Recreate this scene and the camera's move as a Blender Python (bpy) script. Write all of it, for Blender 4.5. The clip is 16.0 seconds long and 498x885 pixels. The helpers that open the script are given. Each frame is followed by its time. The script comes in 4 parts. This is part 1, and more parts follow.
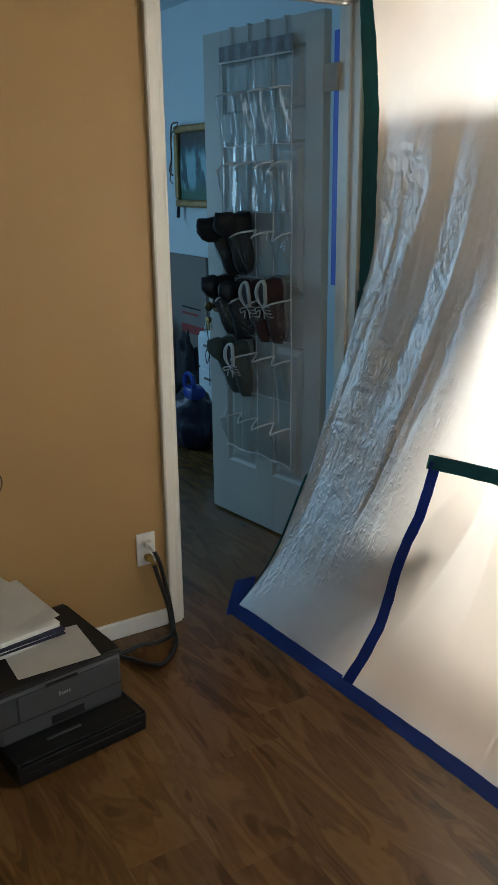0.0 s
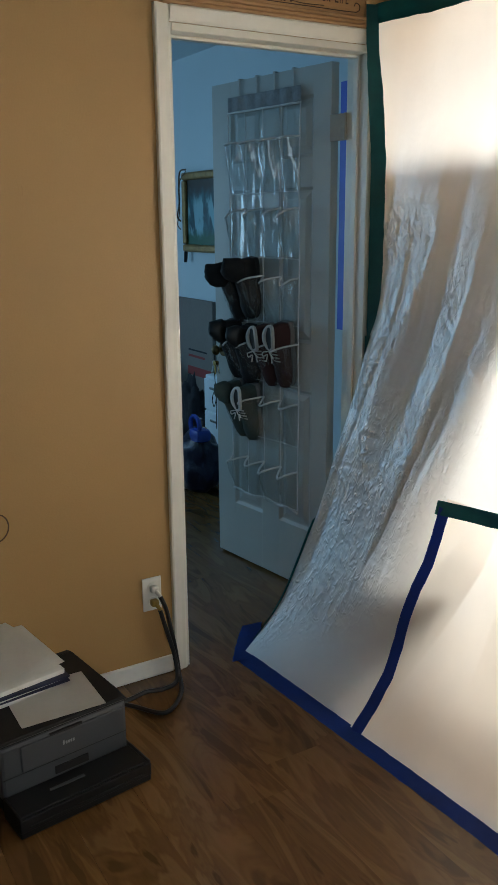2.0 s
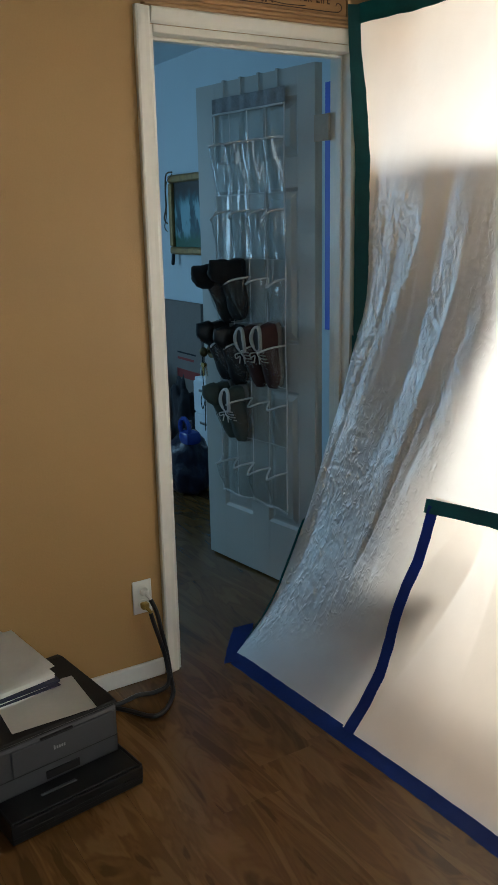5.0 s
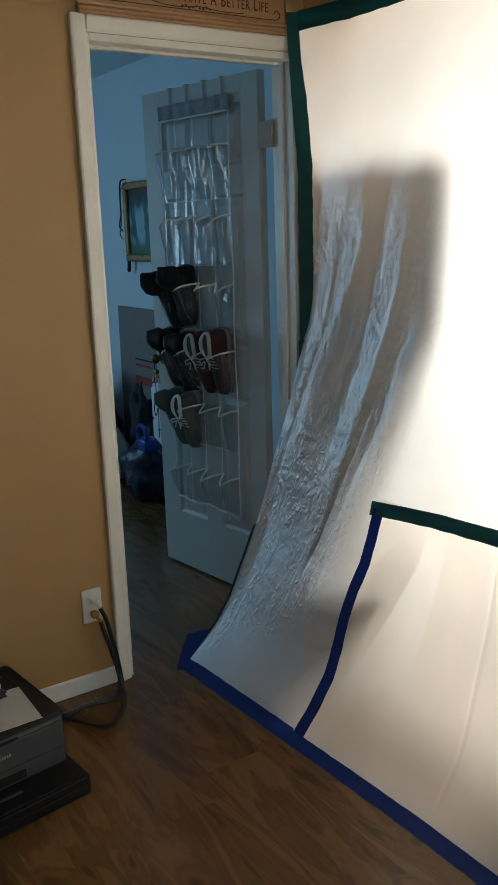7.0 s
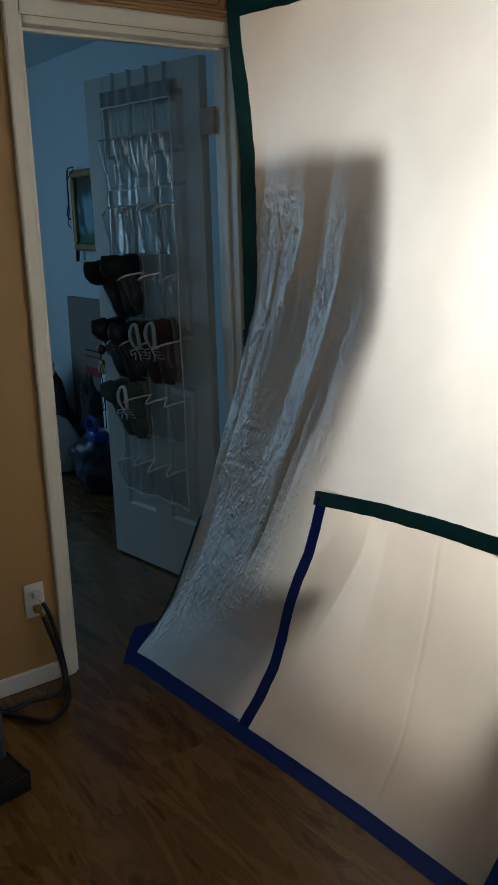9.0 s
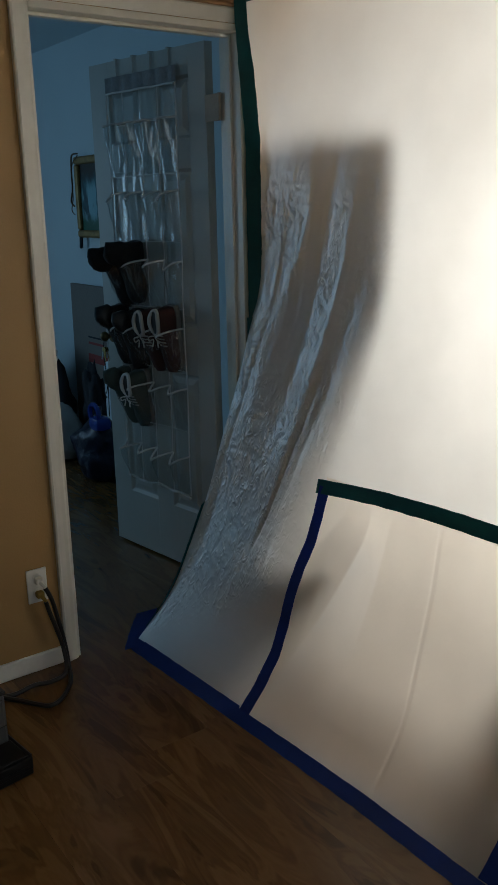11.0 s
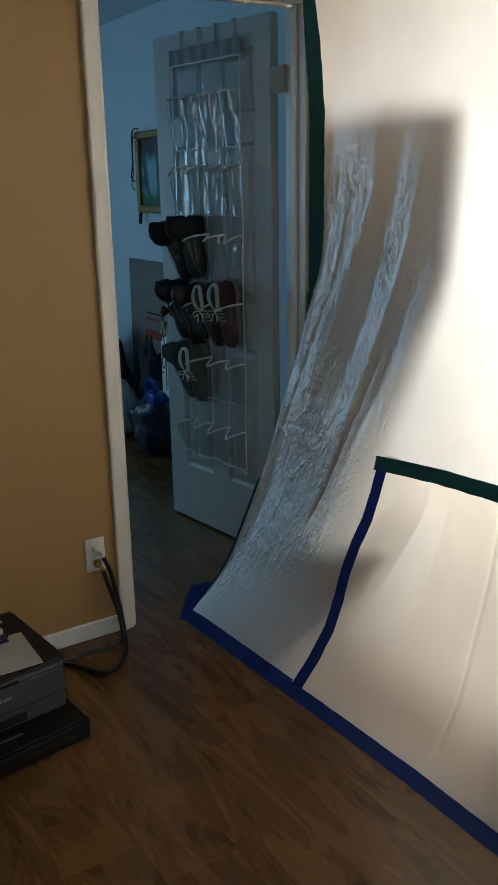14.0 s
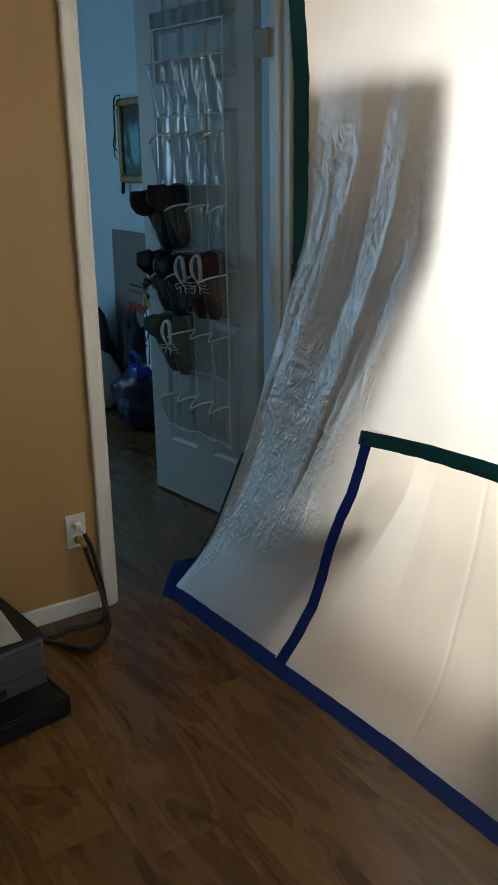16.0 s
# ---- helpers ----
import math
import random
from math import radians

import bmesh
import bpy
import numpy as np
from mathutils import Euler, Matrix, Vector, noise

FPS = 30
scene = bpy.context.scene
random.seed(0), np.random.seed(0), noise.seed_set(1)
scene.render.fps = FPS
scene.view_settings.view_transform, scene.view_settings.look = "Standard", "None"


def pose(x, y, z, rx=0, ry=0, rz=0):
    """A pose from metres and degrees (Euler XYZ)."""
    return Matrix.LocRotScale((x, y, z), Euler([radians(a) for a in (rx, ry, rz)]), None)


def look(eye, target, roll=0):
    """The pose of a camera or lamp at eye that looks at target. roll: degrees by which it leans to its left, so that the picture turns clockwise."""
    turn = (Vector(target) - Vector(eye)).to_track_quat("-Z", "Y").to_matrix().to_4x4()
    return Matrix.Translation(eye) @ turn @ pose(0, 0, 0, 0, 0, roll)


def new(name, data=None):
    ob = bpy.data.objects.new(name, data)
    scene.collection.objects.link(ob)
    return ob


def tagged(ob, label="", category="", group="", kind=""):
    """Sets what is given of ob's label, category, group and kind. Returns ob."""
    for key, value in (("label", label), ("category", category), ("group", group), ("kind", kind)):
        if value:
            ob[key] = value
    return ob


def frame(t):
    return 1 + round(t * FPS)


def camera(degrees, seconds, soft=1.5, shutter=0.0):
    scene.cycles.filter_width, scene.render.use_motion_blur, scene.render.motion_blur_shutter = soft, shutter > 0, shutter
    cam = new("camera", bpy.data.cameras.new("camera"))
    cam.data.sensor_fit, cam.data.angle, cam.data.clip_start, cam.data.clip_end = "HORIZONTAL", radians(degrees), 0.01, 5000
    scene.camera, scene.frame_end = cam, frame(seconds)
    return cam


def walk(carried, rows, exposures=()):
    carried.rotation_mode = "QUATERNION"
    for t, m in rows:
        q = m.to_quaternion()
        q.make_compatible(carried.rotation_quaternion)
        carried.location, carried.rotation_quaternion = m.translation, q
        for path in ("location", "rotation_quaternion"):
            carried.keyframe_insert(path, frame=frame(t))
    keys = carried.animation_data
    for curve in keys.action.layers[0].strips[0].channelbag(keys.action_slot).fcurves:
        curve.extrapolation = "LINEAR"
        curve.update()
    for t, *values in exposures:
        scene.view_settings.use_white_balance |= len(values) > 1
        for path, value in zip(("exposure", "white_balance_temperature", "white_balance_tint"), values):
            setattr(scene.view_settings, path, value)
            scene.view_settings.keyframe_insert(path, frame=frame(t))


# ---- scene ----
cam = camera(32.7, 16.0)
PATH = [
    (0, (-0.031, -0.33, 1.492), (0.944, 1.31, 0.893), -0.7),
    (0.5, (-0.035, -0.338, 1.504), (0.947, 1.318, 0.961), -0.6),
    (1, (-0.045, -0.327, 1.508), (0.947, 1.333, 0.999), -0.5),
    (1.5, (-0.043, -0.316, 1.499), (0.946, 1.349, 1.0), -0.4),
    (2, (-0.038, -0.315, 1.502), (0.945, 1.352, 0.995), -0.5),
    (2.5, (-0.036, -0.31, 1.503), (0.946, 1.353, 0.983), -0.7),
    (3, (-0.031, -0.31, 1.504), (0.953, 1.348, 0.974), -0.8),
    (3.5, (-0.034, -0.306, 1.499), (0.956, 1.349, 0.968), -0.8),
    (5.8, (0.0, -0.343, 1.497), (1.005, 1.315, 1.005), -1.5),
    (6, (0.014, -0.35, 1.5), (1.021, 1.307, 1.007), -1.6),
    (6.5, (0.025, -0.362, 1.497), (1.052, 1.284, 1.01), -1.7),
    (7, (0.044, -0.371, 1.497), (1.098, 1.256, 1.006), -1.8),
    (7.5, (0.071, -0.377, 1.487), (1.153, 1.229, 0.987), -1.9),
    (8, (0.094, -0.381, 1.488), (1.201, 1.204, 0.977), -1.8),
    (8.5, (0.103, -0.387, 1.488), (1.227, 1.186, 0.977), -1.7),
    (11, (0.096, -0.388, 1.484), (1.214, 1.181, 0.946), -1.2),
    (11.5, (0.093, -0.389, 1.479), (1.185, 1.196, 0.936), -1.0),
    (12, (0.083, -0.393, 1.476), (1.154, 1.203, 0.922), -0.9),
    (12.5, (0.072, -0.39, 1.479), (1.124, 1.216, 0.919), -0.8),
    (13, (0.073, -0.384, 1.473), (1.109, 1.233, 0.913), -0.8),
    (13.5, (0.073, -0.38, 1.472), (1.097, 1.242, 0.905), -0.8),
    (14, (0.072, -0.379, 1.469), (1.084, 1.246, 0.888), -1.0),
    (14.5, (0.074, -0.374, 1.465), (1.072, 1.25, 0.859), -1.2),
    (15, (0.081, -0.368, 1.46), (1.075, 1.25, 0.831), -1.2),
    (15.5, (0.099, -0.358, 1.456), (1.097, 1.253, 0.817), -1.2),
    (16, (0.106, -0.351, 1.456), (1.132, 1.242, 0.817), -0.8),
]
EXPO = [(0.0, -0.28), (3.5, -0.33), (6.0, -0.40), (7.0, -0.62), (8.5, -1.36), (11.0, -1.48), (12.5, -1.12), (14.5, -0.83), (16.0, -0.74)]
walk(cam, [(t, look(eye, target, roll)) for t, eye, target, roll in PATH], EXPO)

# ---- world, lamps, exposure ----
world = bpy.data.worlds.new("world")
scene.world = world
world.use_nodes = True
wn = world.node_tree.nodes
sky = wn.new("ShaderNodeTexSky")
sky.sky_type, sky.sun_disc, sky.sun_elevation, sky.sun_rotation = "NISHITA", False, radians(35), radians(150)
world.node_tree.links.new(sky.outputs[0], wn["Background"].inputs[0])
wn["Background"].inputs[1].default_value = 0.08


def area_lamp(name, m, w, h, power, colour):
    d = bpy.data.lights.new(name, "AREA")
    d.shape, d.size, d.size_y, d.energy, d.color = "RECTANGLE", w, h, power, colour
    ob = new(name, d)
    ob.matrix_world = m
    return ob


# daylight in the two window openings, and the work lamp behind the plastic
area_lamp("daylight_far_room", look((-0.15, 6.27, 1.45), (-0.15, 0, 1.2)), 1.5, 1.3, 42, (0.38, 0.70, 1.0))
area_lamp("daylight_office", look((0.1, -2.27, 1.5), (0.1, 3, 1.3)), 1.5, 1.2, 17, (0.70, 0.89, 1.0))
LAMP = (2.95, 0.58, 1.18)
bulb_light = bpy.data.lights.new("work_lamp_light", "SPOT")
bulb_light.spot_size, bulb_light.spot_blend = radians(160), 0.4
bulb_light.energy, bulb_light.shadow_soft_size, bulb_light.color = 400, 0.21, (1.0, 0.965, 0.91)
new("work_lamp_light", bulb_light).matrix_world = look(LAMP, (1.75, 0.90, 1.25))


# ---- materials ----
def material(name, colour, rough=0.6, metal=0.0, vary=0.12, scale=6.0, fine=60.0, bump=0.1, depth=0.002, spec=0.5, stretch=(1, 1, 1), rand=0.0, coat=0.0):
    """Principled paint with variation at two scales, relief, and if rand is given a shade per object."""
    m = bpy.data.materials.new(name)
    m.use_nodes = True
    nt = m.node_tree
    n, l = nt.nodes, nt.links
    b = n["Principled BSDF"]
    b.inputs["Metallic"].default_value, b.inputs["Specular IOR Level"].default_value = metal, spec
    b.inputs["Coat Weight"].default_value = coat
    co = n.new("ShaderNodeTexCoord")
    mp = n.new("ShaderNodeMapping")
    mp.inputs["Scale"].default_value = stretch
    l.new(co.outputs["Object"], mp.inputs[0])
    vec = mp.outputs[0]
    info = n.new("ShaderNodeObjectInfo")
    if rand:
        sh = n.new("ShaderNodeVectorMath")
        sh.operation = "MULTIPLY_ADD"
        l.new(info.outputs["Random"], sh.inputs[0])
        sh.inputs[1].default_value = (37, 53, 11)
        l.new(vec, sh.inputs[2])
        vec = sh.outputs[0]
    big = n.new("ShaderNodeTexNoise")
    big.inputs["Scale"].default_value, big.inputs["Detail"].default_value = scale, 4
    small = n.new("ShaderNodeTexNoise")
    small.inputs["Scale"].default_value, small.inputs["Detail"].default_value = fine, 3
    l.new(vec, big.inputs[0]), l.new(vec, small.inputs[0])
    add = n.new("ShaderNodeMath")
    add.operation = "MULTIPLY_ADD"
    l.new(small.outputs[0], add.inputs[0])
    add.inputs[1].default_value = 0.45
    l.new(big.outputs[0], add.inputs[2])
    ramp = n.new("ShaderNodeMapRange")
    ramp.inputs[1].default_value, ramp.inputs[2].default_value = 0.4, 1.05
    ramp.inputs[3].default_value, ramp.inputs[4].default_value = 1 - vary, 1 + vary
    l.new(add.outputs[0], ramp.inputs[0])
    value = ramp.outputs[0]
    if rand:
        rr = n.new("ShaderNodeMapRange")
        rr.inputs[3].default_value, rr.inputs[4].default_value = 1 - rand, 1 + rand
        l.new(info.outputs["Random"], rr.inputs[0])
        mu = n.new("ShaderNodeMath")
        mu.operation = "MULTIPLY"
        l.new(value, mu.inputs[0]), l.new(rr.outputs[0], mu.inputs[1])
        value = mu.outputs[0]
    mix = n.new("ShaderNodeVectorMath")
    mix.operation = "SCALE"
    mix.inputs[0].default_value = colour
    l.new(value, mix.inputs["Scale"])
    l.new(mix.outputs[0], b.inputs["Base Color"])
    ro = n.new("ShaderNodeMapRange")
    ro.inputs[3].default_value, ro.inputs[4].default_value = max(rough - 0.1, 0.02), min(rough + 0.1, 1)
    l.new(big.outputs[0], ro.inputs[0])
    l.new(ro.outputs[0], b.inputs["Roughness"])
    if bump:
        bp = n.new("ShaderNodeBump")
        bp.inputs["Strength"].default_value, bp.inputs["Distance"].default_value = bump, depth
        l.new(small.outputs[0], bp.inputs["Height"])
        l.new(bp.outputs[0], b.inputs["Normal"])
    return m


def wood_floor():
    m = bpy.data.materials.new("oak_vinyl_plank")
    m.use_nodes = True
    n, l = m.node_tree.nodes, m.node_tree.links
    b = n["Principled BSDF"]
    co, info = n.new("ShaderNodeTexCoord"), n.new("ShaderNodeObjectInfo")
    off = n.new("ShaderNodeVectorMath")
    off.operation = "MULTIPLY_ADD"
    l.new(info.outputs["Random"], off.inputs[0])
    off.inputs[1].default_value = (31, 47, 5)
    l.new(co.outputs["Object"], off.inputs[2])

    def grain(sx, sy, detail, distort):
        mp = n.new("ShaderNodeMapping")
        mp.inputs["Scale"].default_value = (sx, sy, 1)
        l.new(off.outputs[0], mp.inputs[0])
        t = n.new("ShaderNodeTexNoise")
        t.inputs["Scale"].default_value, t.inputs["Detail"].default_value, t.inputs["Distortion"].default_value = 1, detail, distort
        l.new(mp.outputs[0], t.inputs[0])
        return t.outputs[0]

    flow, streak, fibre = grain(10, 1.9, 3, 1.8), grain(34, 2.4, 2, 0.8), grain(260, 8, 2, 0.1)

    def math_node(op, a, c, d=0.0):
        k = n.new("ShaderNodeMath")
        k.operation = op
        for i, v in enumerate((a, c, d)):
            if isinstance(v, (int, float)):
                k.inputs[i].default_value = v
            else:
                l.new(v, k.inputs[i])
        return k.outputs[0]

    # cathedral figure: level lines of the slow flow noise, sharpened on one side
    ring = math_node("FRACT", math_node("MULTIPLY", flow, 6.0), 0)
    vein = math_node("POWER", math_node("SINE", math_node("MULTIPLY", ring, math.pi), 0), 2)
    figure = math_node("MULTIPLY_ADD", vein, 0.095, math_node("MULTIPLY", flow, 0.62))
    s1 = math_node("MULTIPLY_ADD", streak, 0.13, figure)
    s2 = math_node("MULTIPLY_ADD", fibre, 0.025, s1)
    s3 = math_node("MULTIPLY_ADD", info.outputs["Random"], 0.08, s2)
    ramp = n.new("ShaderNodeValToRGB")
    e = ramp.color_ramp.elements
    e[0].position, e[0].color = 0.34, (0.078, 0.037, 0.0120, 1)
    e[1].position, e[1].color = 0.86, (0.28, 0.158, 0.064, 1)
    for p, c in ((0.50, (0.138, 0.069, 0.0235, 1)), (0.64, (0.180, 0.094, 0.034, 1))):
        e.new(p).color = c
    l.new(s3, ramp.inputs[0])
    l.new(ramp.outputs[0], b.inputs["Base Color"])
    rr = n.new("ShaderNodeMapRange")
    rr.inputs[3].default_value, rr.inputs[4].default_value = 0.22, 0.28
    l.new(streak, rr.inputs[0])
    l.new(rr.outputs[0], b.inputs["Roughness"])
    bp = n.new("ShaderNodeBump")
    bp.inputs["Strength"].default_value, bp.inputs["Distance"].default_value = 0.06, 0.0005
    l.new(fibre, bp.inputs["Height"])
    l.new(bp.outputs[0], b.inputs["Normal"])
    return m


def sheen(n, l, base, normal):
    """Schlick reflectance from the facing angle, the same on both sides of a thin film."""
    lw, p, r = n.new("ShaderNodeLayerWeight"), n.new("ShaderNodeMath"), n.new("ShaderNodeMapRange")
    lw.inputs["Blend"].default_value = 0.5
    l.new(normal, lw.inputs["Normal"])
    p.operation = "POWER"
    p.inputs[1].default_value = 5
    l.new(lw.outputs["Facing"], p.inputs[0])
    r.inputs[3].default_value, r.inputs[4].default_value = base, 1.0
    l.new(p.outputs[0], r.inputs[0])
    return r.outputs[0]


def film(name, body, through_it, rough, crinkle):
    """White polythene film: scatters light back and lets light through, with a soft sheen."""
    m = bpy.data.materials.new(name)
    m.use_nodes = True
    n, l = m.node_tree.nodes, m.node_tree.links
    n.remove(n["Principled BSDF"])
    out = n["Material Output"]
    co = n.new("ShaderNodeTexCoord")
    mp = n.new("ShaderNodeMapping")
    mp.inputs["Scale"].default_value = (30, 62, 34)
    mp.inputs["Rotation"].default_value = (radians(34), 0, 0)
    l.new(co.outputs["Object"], mp.inputs[0])
    a = n.new("ShaderNodeTexNoise")
    a.noise_type = "RIDGED_MULTIFRACTAL"
    a.inputs["Scale"].default_value, a.inputs["Detail"].default_value, a.inputs["Distortion"].default_value = 1, 2.5, 0.9
    l.new(mp.outputs[0], a.inputs[0])
    mask = n.new("ShaderNodeAttribute")
    mask.attribute_name = "crinkle"
    st = n.new("ShaderNodeMath")
    st.operation = "MULTIPLY"
    l.new(mask.outputs["Fac"], st.inputs[0])
    st.inputs[1].default_value = crinkle
    bp = n.new("ShaderNodeBump")
    bp.inputs["Distance"].default_value = 0.0065
    l.new(st.outputs[0], bp.inputs["Strength"])
    l.new(a.outputs[0], bp.inputs["Height"])
    tone = n.new("ShaderNodeTexNoise")
    tone.inputs["Scale"].default_value, tone.inputs["Detail"].default_value = 3.5, 5
    l.new(co.outputs["Object"], tone.inputs[0])
    tm = n.new("ShaderNodeMapRange")
    tm.inputs[1].default_value, tm.inputs[2].default_value, tm.inputs[3].default_value, tm.inputs[4].default_value = 0.3, 0.7, 0.92, 1.04
    l.new(tone.outputs[0], tm.inputs[0])
    shaders = []
    for kind, c in (("ShaderNodeBsdfDiffuse", body), ("ShaderNodeBsdfTranslucent", through_it)):
        s = n.new(kind)
        sc = n.new("ShaderNodeVectorMath")
        sc.operation = "SCALE"
        sc.inputs[0].default_value = c
        l.new(tm.outputs[0], sc.inputs["Scale"])
        l.new(sc.outputs[0], s.inputs["Color"])
        l.new(bp.outputs[0], s.inputs["Normal"])
        shaders.append(s)
    add = n.new("ShaderNodeAddShader")
    l.new(shaders[0].outputs[0], add.inputs[0]), l.new(shaders[1].outputs[0], add.inputs[1])
    gl = n.new("ShaderNodeBsdfGlossy")
    gl.inputs["Roughness"].default_value = rough
    l.new(bp.outputs[0], gl.inputs["Normal"])
    mix = n.new("ShaderNodeMixShader")
    l.new(sheen(n, l, 0.165, bp.outputs[0]), mix.inputs[0]), l.new(add.outputs[0], mix.inputs[1]), l.new(gl.outputs[0], mix.inputs[2])
    l.new(mix.outputs[0], out.inputs[0])
    return m


def clear_vinyl():
    m = bpy.data.materials.new("clear_vinyl")
    m.use_nodes = True
    n, l = m.node_tree.nodes, m.node_tree.links
    n.remove(n["Principled BSDF"])
    tr, df, gl = n.new("ShaderNodeBsdfTransparent"), n.new("ShaderNodeBsdfDiffuse"), n.new("ShaderNodeBsdfGlossy")
    tr.inputs[0].default_value, df.inputs[0].default_value = (0.93, 0.95, 0.95, 1), (0.55, 0.6, 0.62, 1)
    gl.inputs["Roughness"].default_value = 0.035
    co, ns, bp = n.new("ShaderNodeTexCoord"), n.new("ShaderNodeTexNoise"), n.new("ShaderNodeBump")
    ns.inputs["Scale"].default_value, ns.inputs["Detail"].default_value = 1, 1.5
    mp = n.new("ShaderNodeMapping")
    mp.inputs["Scale"].default_value = (17, 17, 4.5)
    bp.inputs["Strength"].default_value, bp.inputs["Distance"].default_value = 0.75, 0.02
    l.new(co.outputs["Object"], mp.inputs[0]), l.new(mp.outputs[0], ns.inputs[0]), l.new(ns.outputs[0], bp.inputs["Height"]), l.new(bp.outputs[0], gl.inputs["Normal"])
    a, c = n.new("ShaderNodeMixShader"), n.new("ShaderNodeMixShader")
    a.inputs[0].default_value = 0.035
    l.new(tr.outputs[0], a.inputs[1]), l.new(df.outputs[0], a.inputs[2])
    l.new(sheen(n, l, 0.085, bp.outputs[0]), c.inputs[0]), l.new(a.outputs[0], c.inputs[1]), l.new(gl.outputs[0], c.inputs[2])
    l.new(c.outputs[0], n["Material Output"].inputs[0])
    return m


def waterfall_paint(z0, z1):
    """Oil paint: dark foliage above, pale streaked falls on teal rock, a green pool below."""
    m = bpy.data.materials.new("waterfall_oil_paint")
    m.use_nodes = True
    n, l = m.node_tree.nodes, m.node_tree.links
    b = n["Principled BSDF"]
    b.inputs["Roughness"].default_value = 0.4
    co, sep = n.new("ShaderNodeTexCoord"), n.new("ShaderNodeSeparateXYZ")
    l.new(co.outputs["Object"], sep.inputs[0])

    def blotch(sy, sz, detail):
        mp, t = n.new("ShaderNodeMapping"), n.new("ShaderNodeTexNoise")
        mp.inputs["Scale"].default_value = (1, sy, sz)
        t.inputs["Scale"].default_value, t.inputs["Detail"].default_value, t.inputs["Distortion"].default_value = 1, detail, 0.6
        l.new(co.outputs["Object"], mp.inputs[0]), l.new(mp.outputs[0], t.inputs[0])
        return t.outputs[0]

    def ramped(value, lo, hi):
        k = n.new("ShaderNodeMapRange")
        k.interpolation_type = "SMOOTHSTEP"
        k.inputs[1].default_value, k.inputs[2].default_value = lo, hi
        l.new(value, k.inputs[0])
        return k.outputs[0]

    def blend(fac, a, c):
        k = n.new("ShaderNodeMix")
        k.data_type = "RGBA"
        l.new(fac, k.inputs[0])
        for i, v in ((6, a), (7, c)):
            if isinstance(v, tuple):
                k.inputs[i].default_value = (*v, 1)
            else:
                l.new(v, k.inputs[i])
        return k.outputs[2]

    def product(a, c):
        k = n.new("ShaderNodeMath")
        k.operation = "MULTIPLY"
        l.new(a, k.inputs[0]), l.new(c, k.inputs[1])
        return k.outputs[0]

    height = n.new("ShaderNodeMath")
    height.operation = "MULTIPLY_ADD"
    l.new(blotch(14, 12, 3), height.inputs[0])
    height.inputs[1].default_value = 0.10
    l.new(sep.outputs[2], height.inputs[2])
    rock = blend(ramped(blotch(16, 11, 5), 0.35, 0.65), (0.006, 0.055, 0.075), (0.020, 0.14, 0.17))
    water = product(ramped(blotch(13, 4.5, 4), 0.47, 0.58), ramped(height.outputs[0], z1 - 0.06, z1 - 0.14))
    falls = blend(water, rock, (0.22, 0.46, 0.52))
    pool = blend(ramped(height.outputs[0], z0 + 0.20, z0 + 0.13), falls, (0.012, 0.12, 0.07))
    leaves = blend(ramped(height.outputs[0], z1 - 0.11, z1 - 0.03), pool, (0.020, 0.016, 0.010))
    l.new(leaves, b.inputs["Base Color"])
    return m


def glowing(name, colour, strength):
    m = bpy.data.materials.new(name)
    m.use_nodes = True
    b = m.node_tree.nodes["Principled BSDF"]
    b.inputs["Emission Color"].default_value, b.inputs["Emission Strength"].default_value = (*colour, 1), strength
    return m


TAN = material("tan_wall_paint", (0.43, 0.262, 0.100), 0.55, vary=0.05, scale=2.5, fine=170, bump=0.35, depth=0.002)
BLUE_WALL = material("pale_wall_paint", (0.63, 0.73, 0.77), 0.7, vary=0.04, scale=2, fine=150, bump=0.25, depth=0.0015)
WHITE = material("white_plaster", (0.75, 0.75, 0.73), 0.8, vary=0.04, scale=2, fine=120, bump=0.3, depth=0.002)
CREAM = material("cream_gloss_trim", (0.80, 0.765, 0.67), 0.35, vary=0.05, scale=5, fine=40, bump=0.06)
BASE_WHITE = material("white_baseboard_paint", (0.80, 0.79, 0.75), 0.4, vary=0.06, scale=7, fine=60, bump=0.05)
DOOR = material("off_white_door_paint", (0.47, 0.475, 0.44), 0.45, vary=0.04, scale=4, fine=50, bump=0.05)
HINGE = material("tarnished_hinge", (0.40, 0.34, 0.26), 0.5, vary=0.15, scale=20)
# Grey picked for the tint of bounced lamp light behind the sheet.
BOUNCE_GREY = material("neutral_bounce_grey", (0.36, 0.36, 0.34), 0.85, vary=0.08, scale=3, fine=90, bump=0.15)
SUB = material("dark_underlay", (0.03, 0.018, 0.01), 0.8)
PLANK = wood_floor()
FILM = film("white_polythene", (0.38, 0.40, 0.42), (0.50, 0.495, 0.47), 0.33, 1.0)
FLAP = film("white_polythene_flap", (0.36, 0.35, 0.335), (0.53, 0.495, 0.435), 0.42, 0.10)
BLUE_TAPE = material("blue_masking_tape", (0.010, 0.044, 0.29), 0.6, vary=0.2, scale=14, fine=90, bump=0.4, depth=0.001)
GREEN_TAPE = material("green_masking_tape", (0.005, 0.12, 0.125), 0.55, vary=0.2, scale=14, fine=90, bump=0.4, depth=0.001)
VINYL = clear_vinyl()
BINDING = material("white_binding", (0.62, 0.63, 0.62), 0.6, vary=0.08, scale=20, fine=200)
GREY_CLOTH = material("grey_gathered_cloth", (0.27, 0.28, 0.29), 0.85, vary=0.3, scale=30, fine=200, bump=0.4)
PINE = material("carved_pine", (0.42, 0.23, 0.10), 0.5, vary=0.22, scale=3, fine=24, bump=0.2, stretch=(1.2, 8, 14))
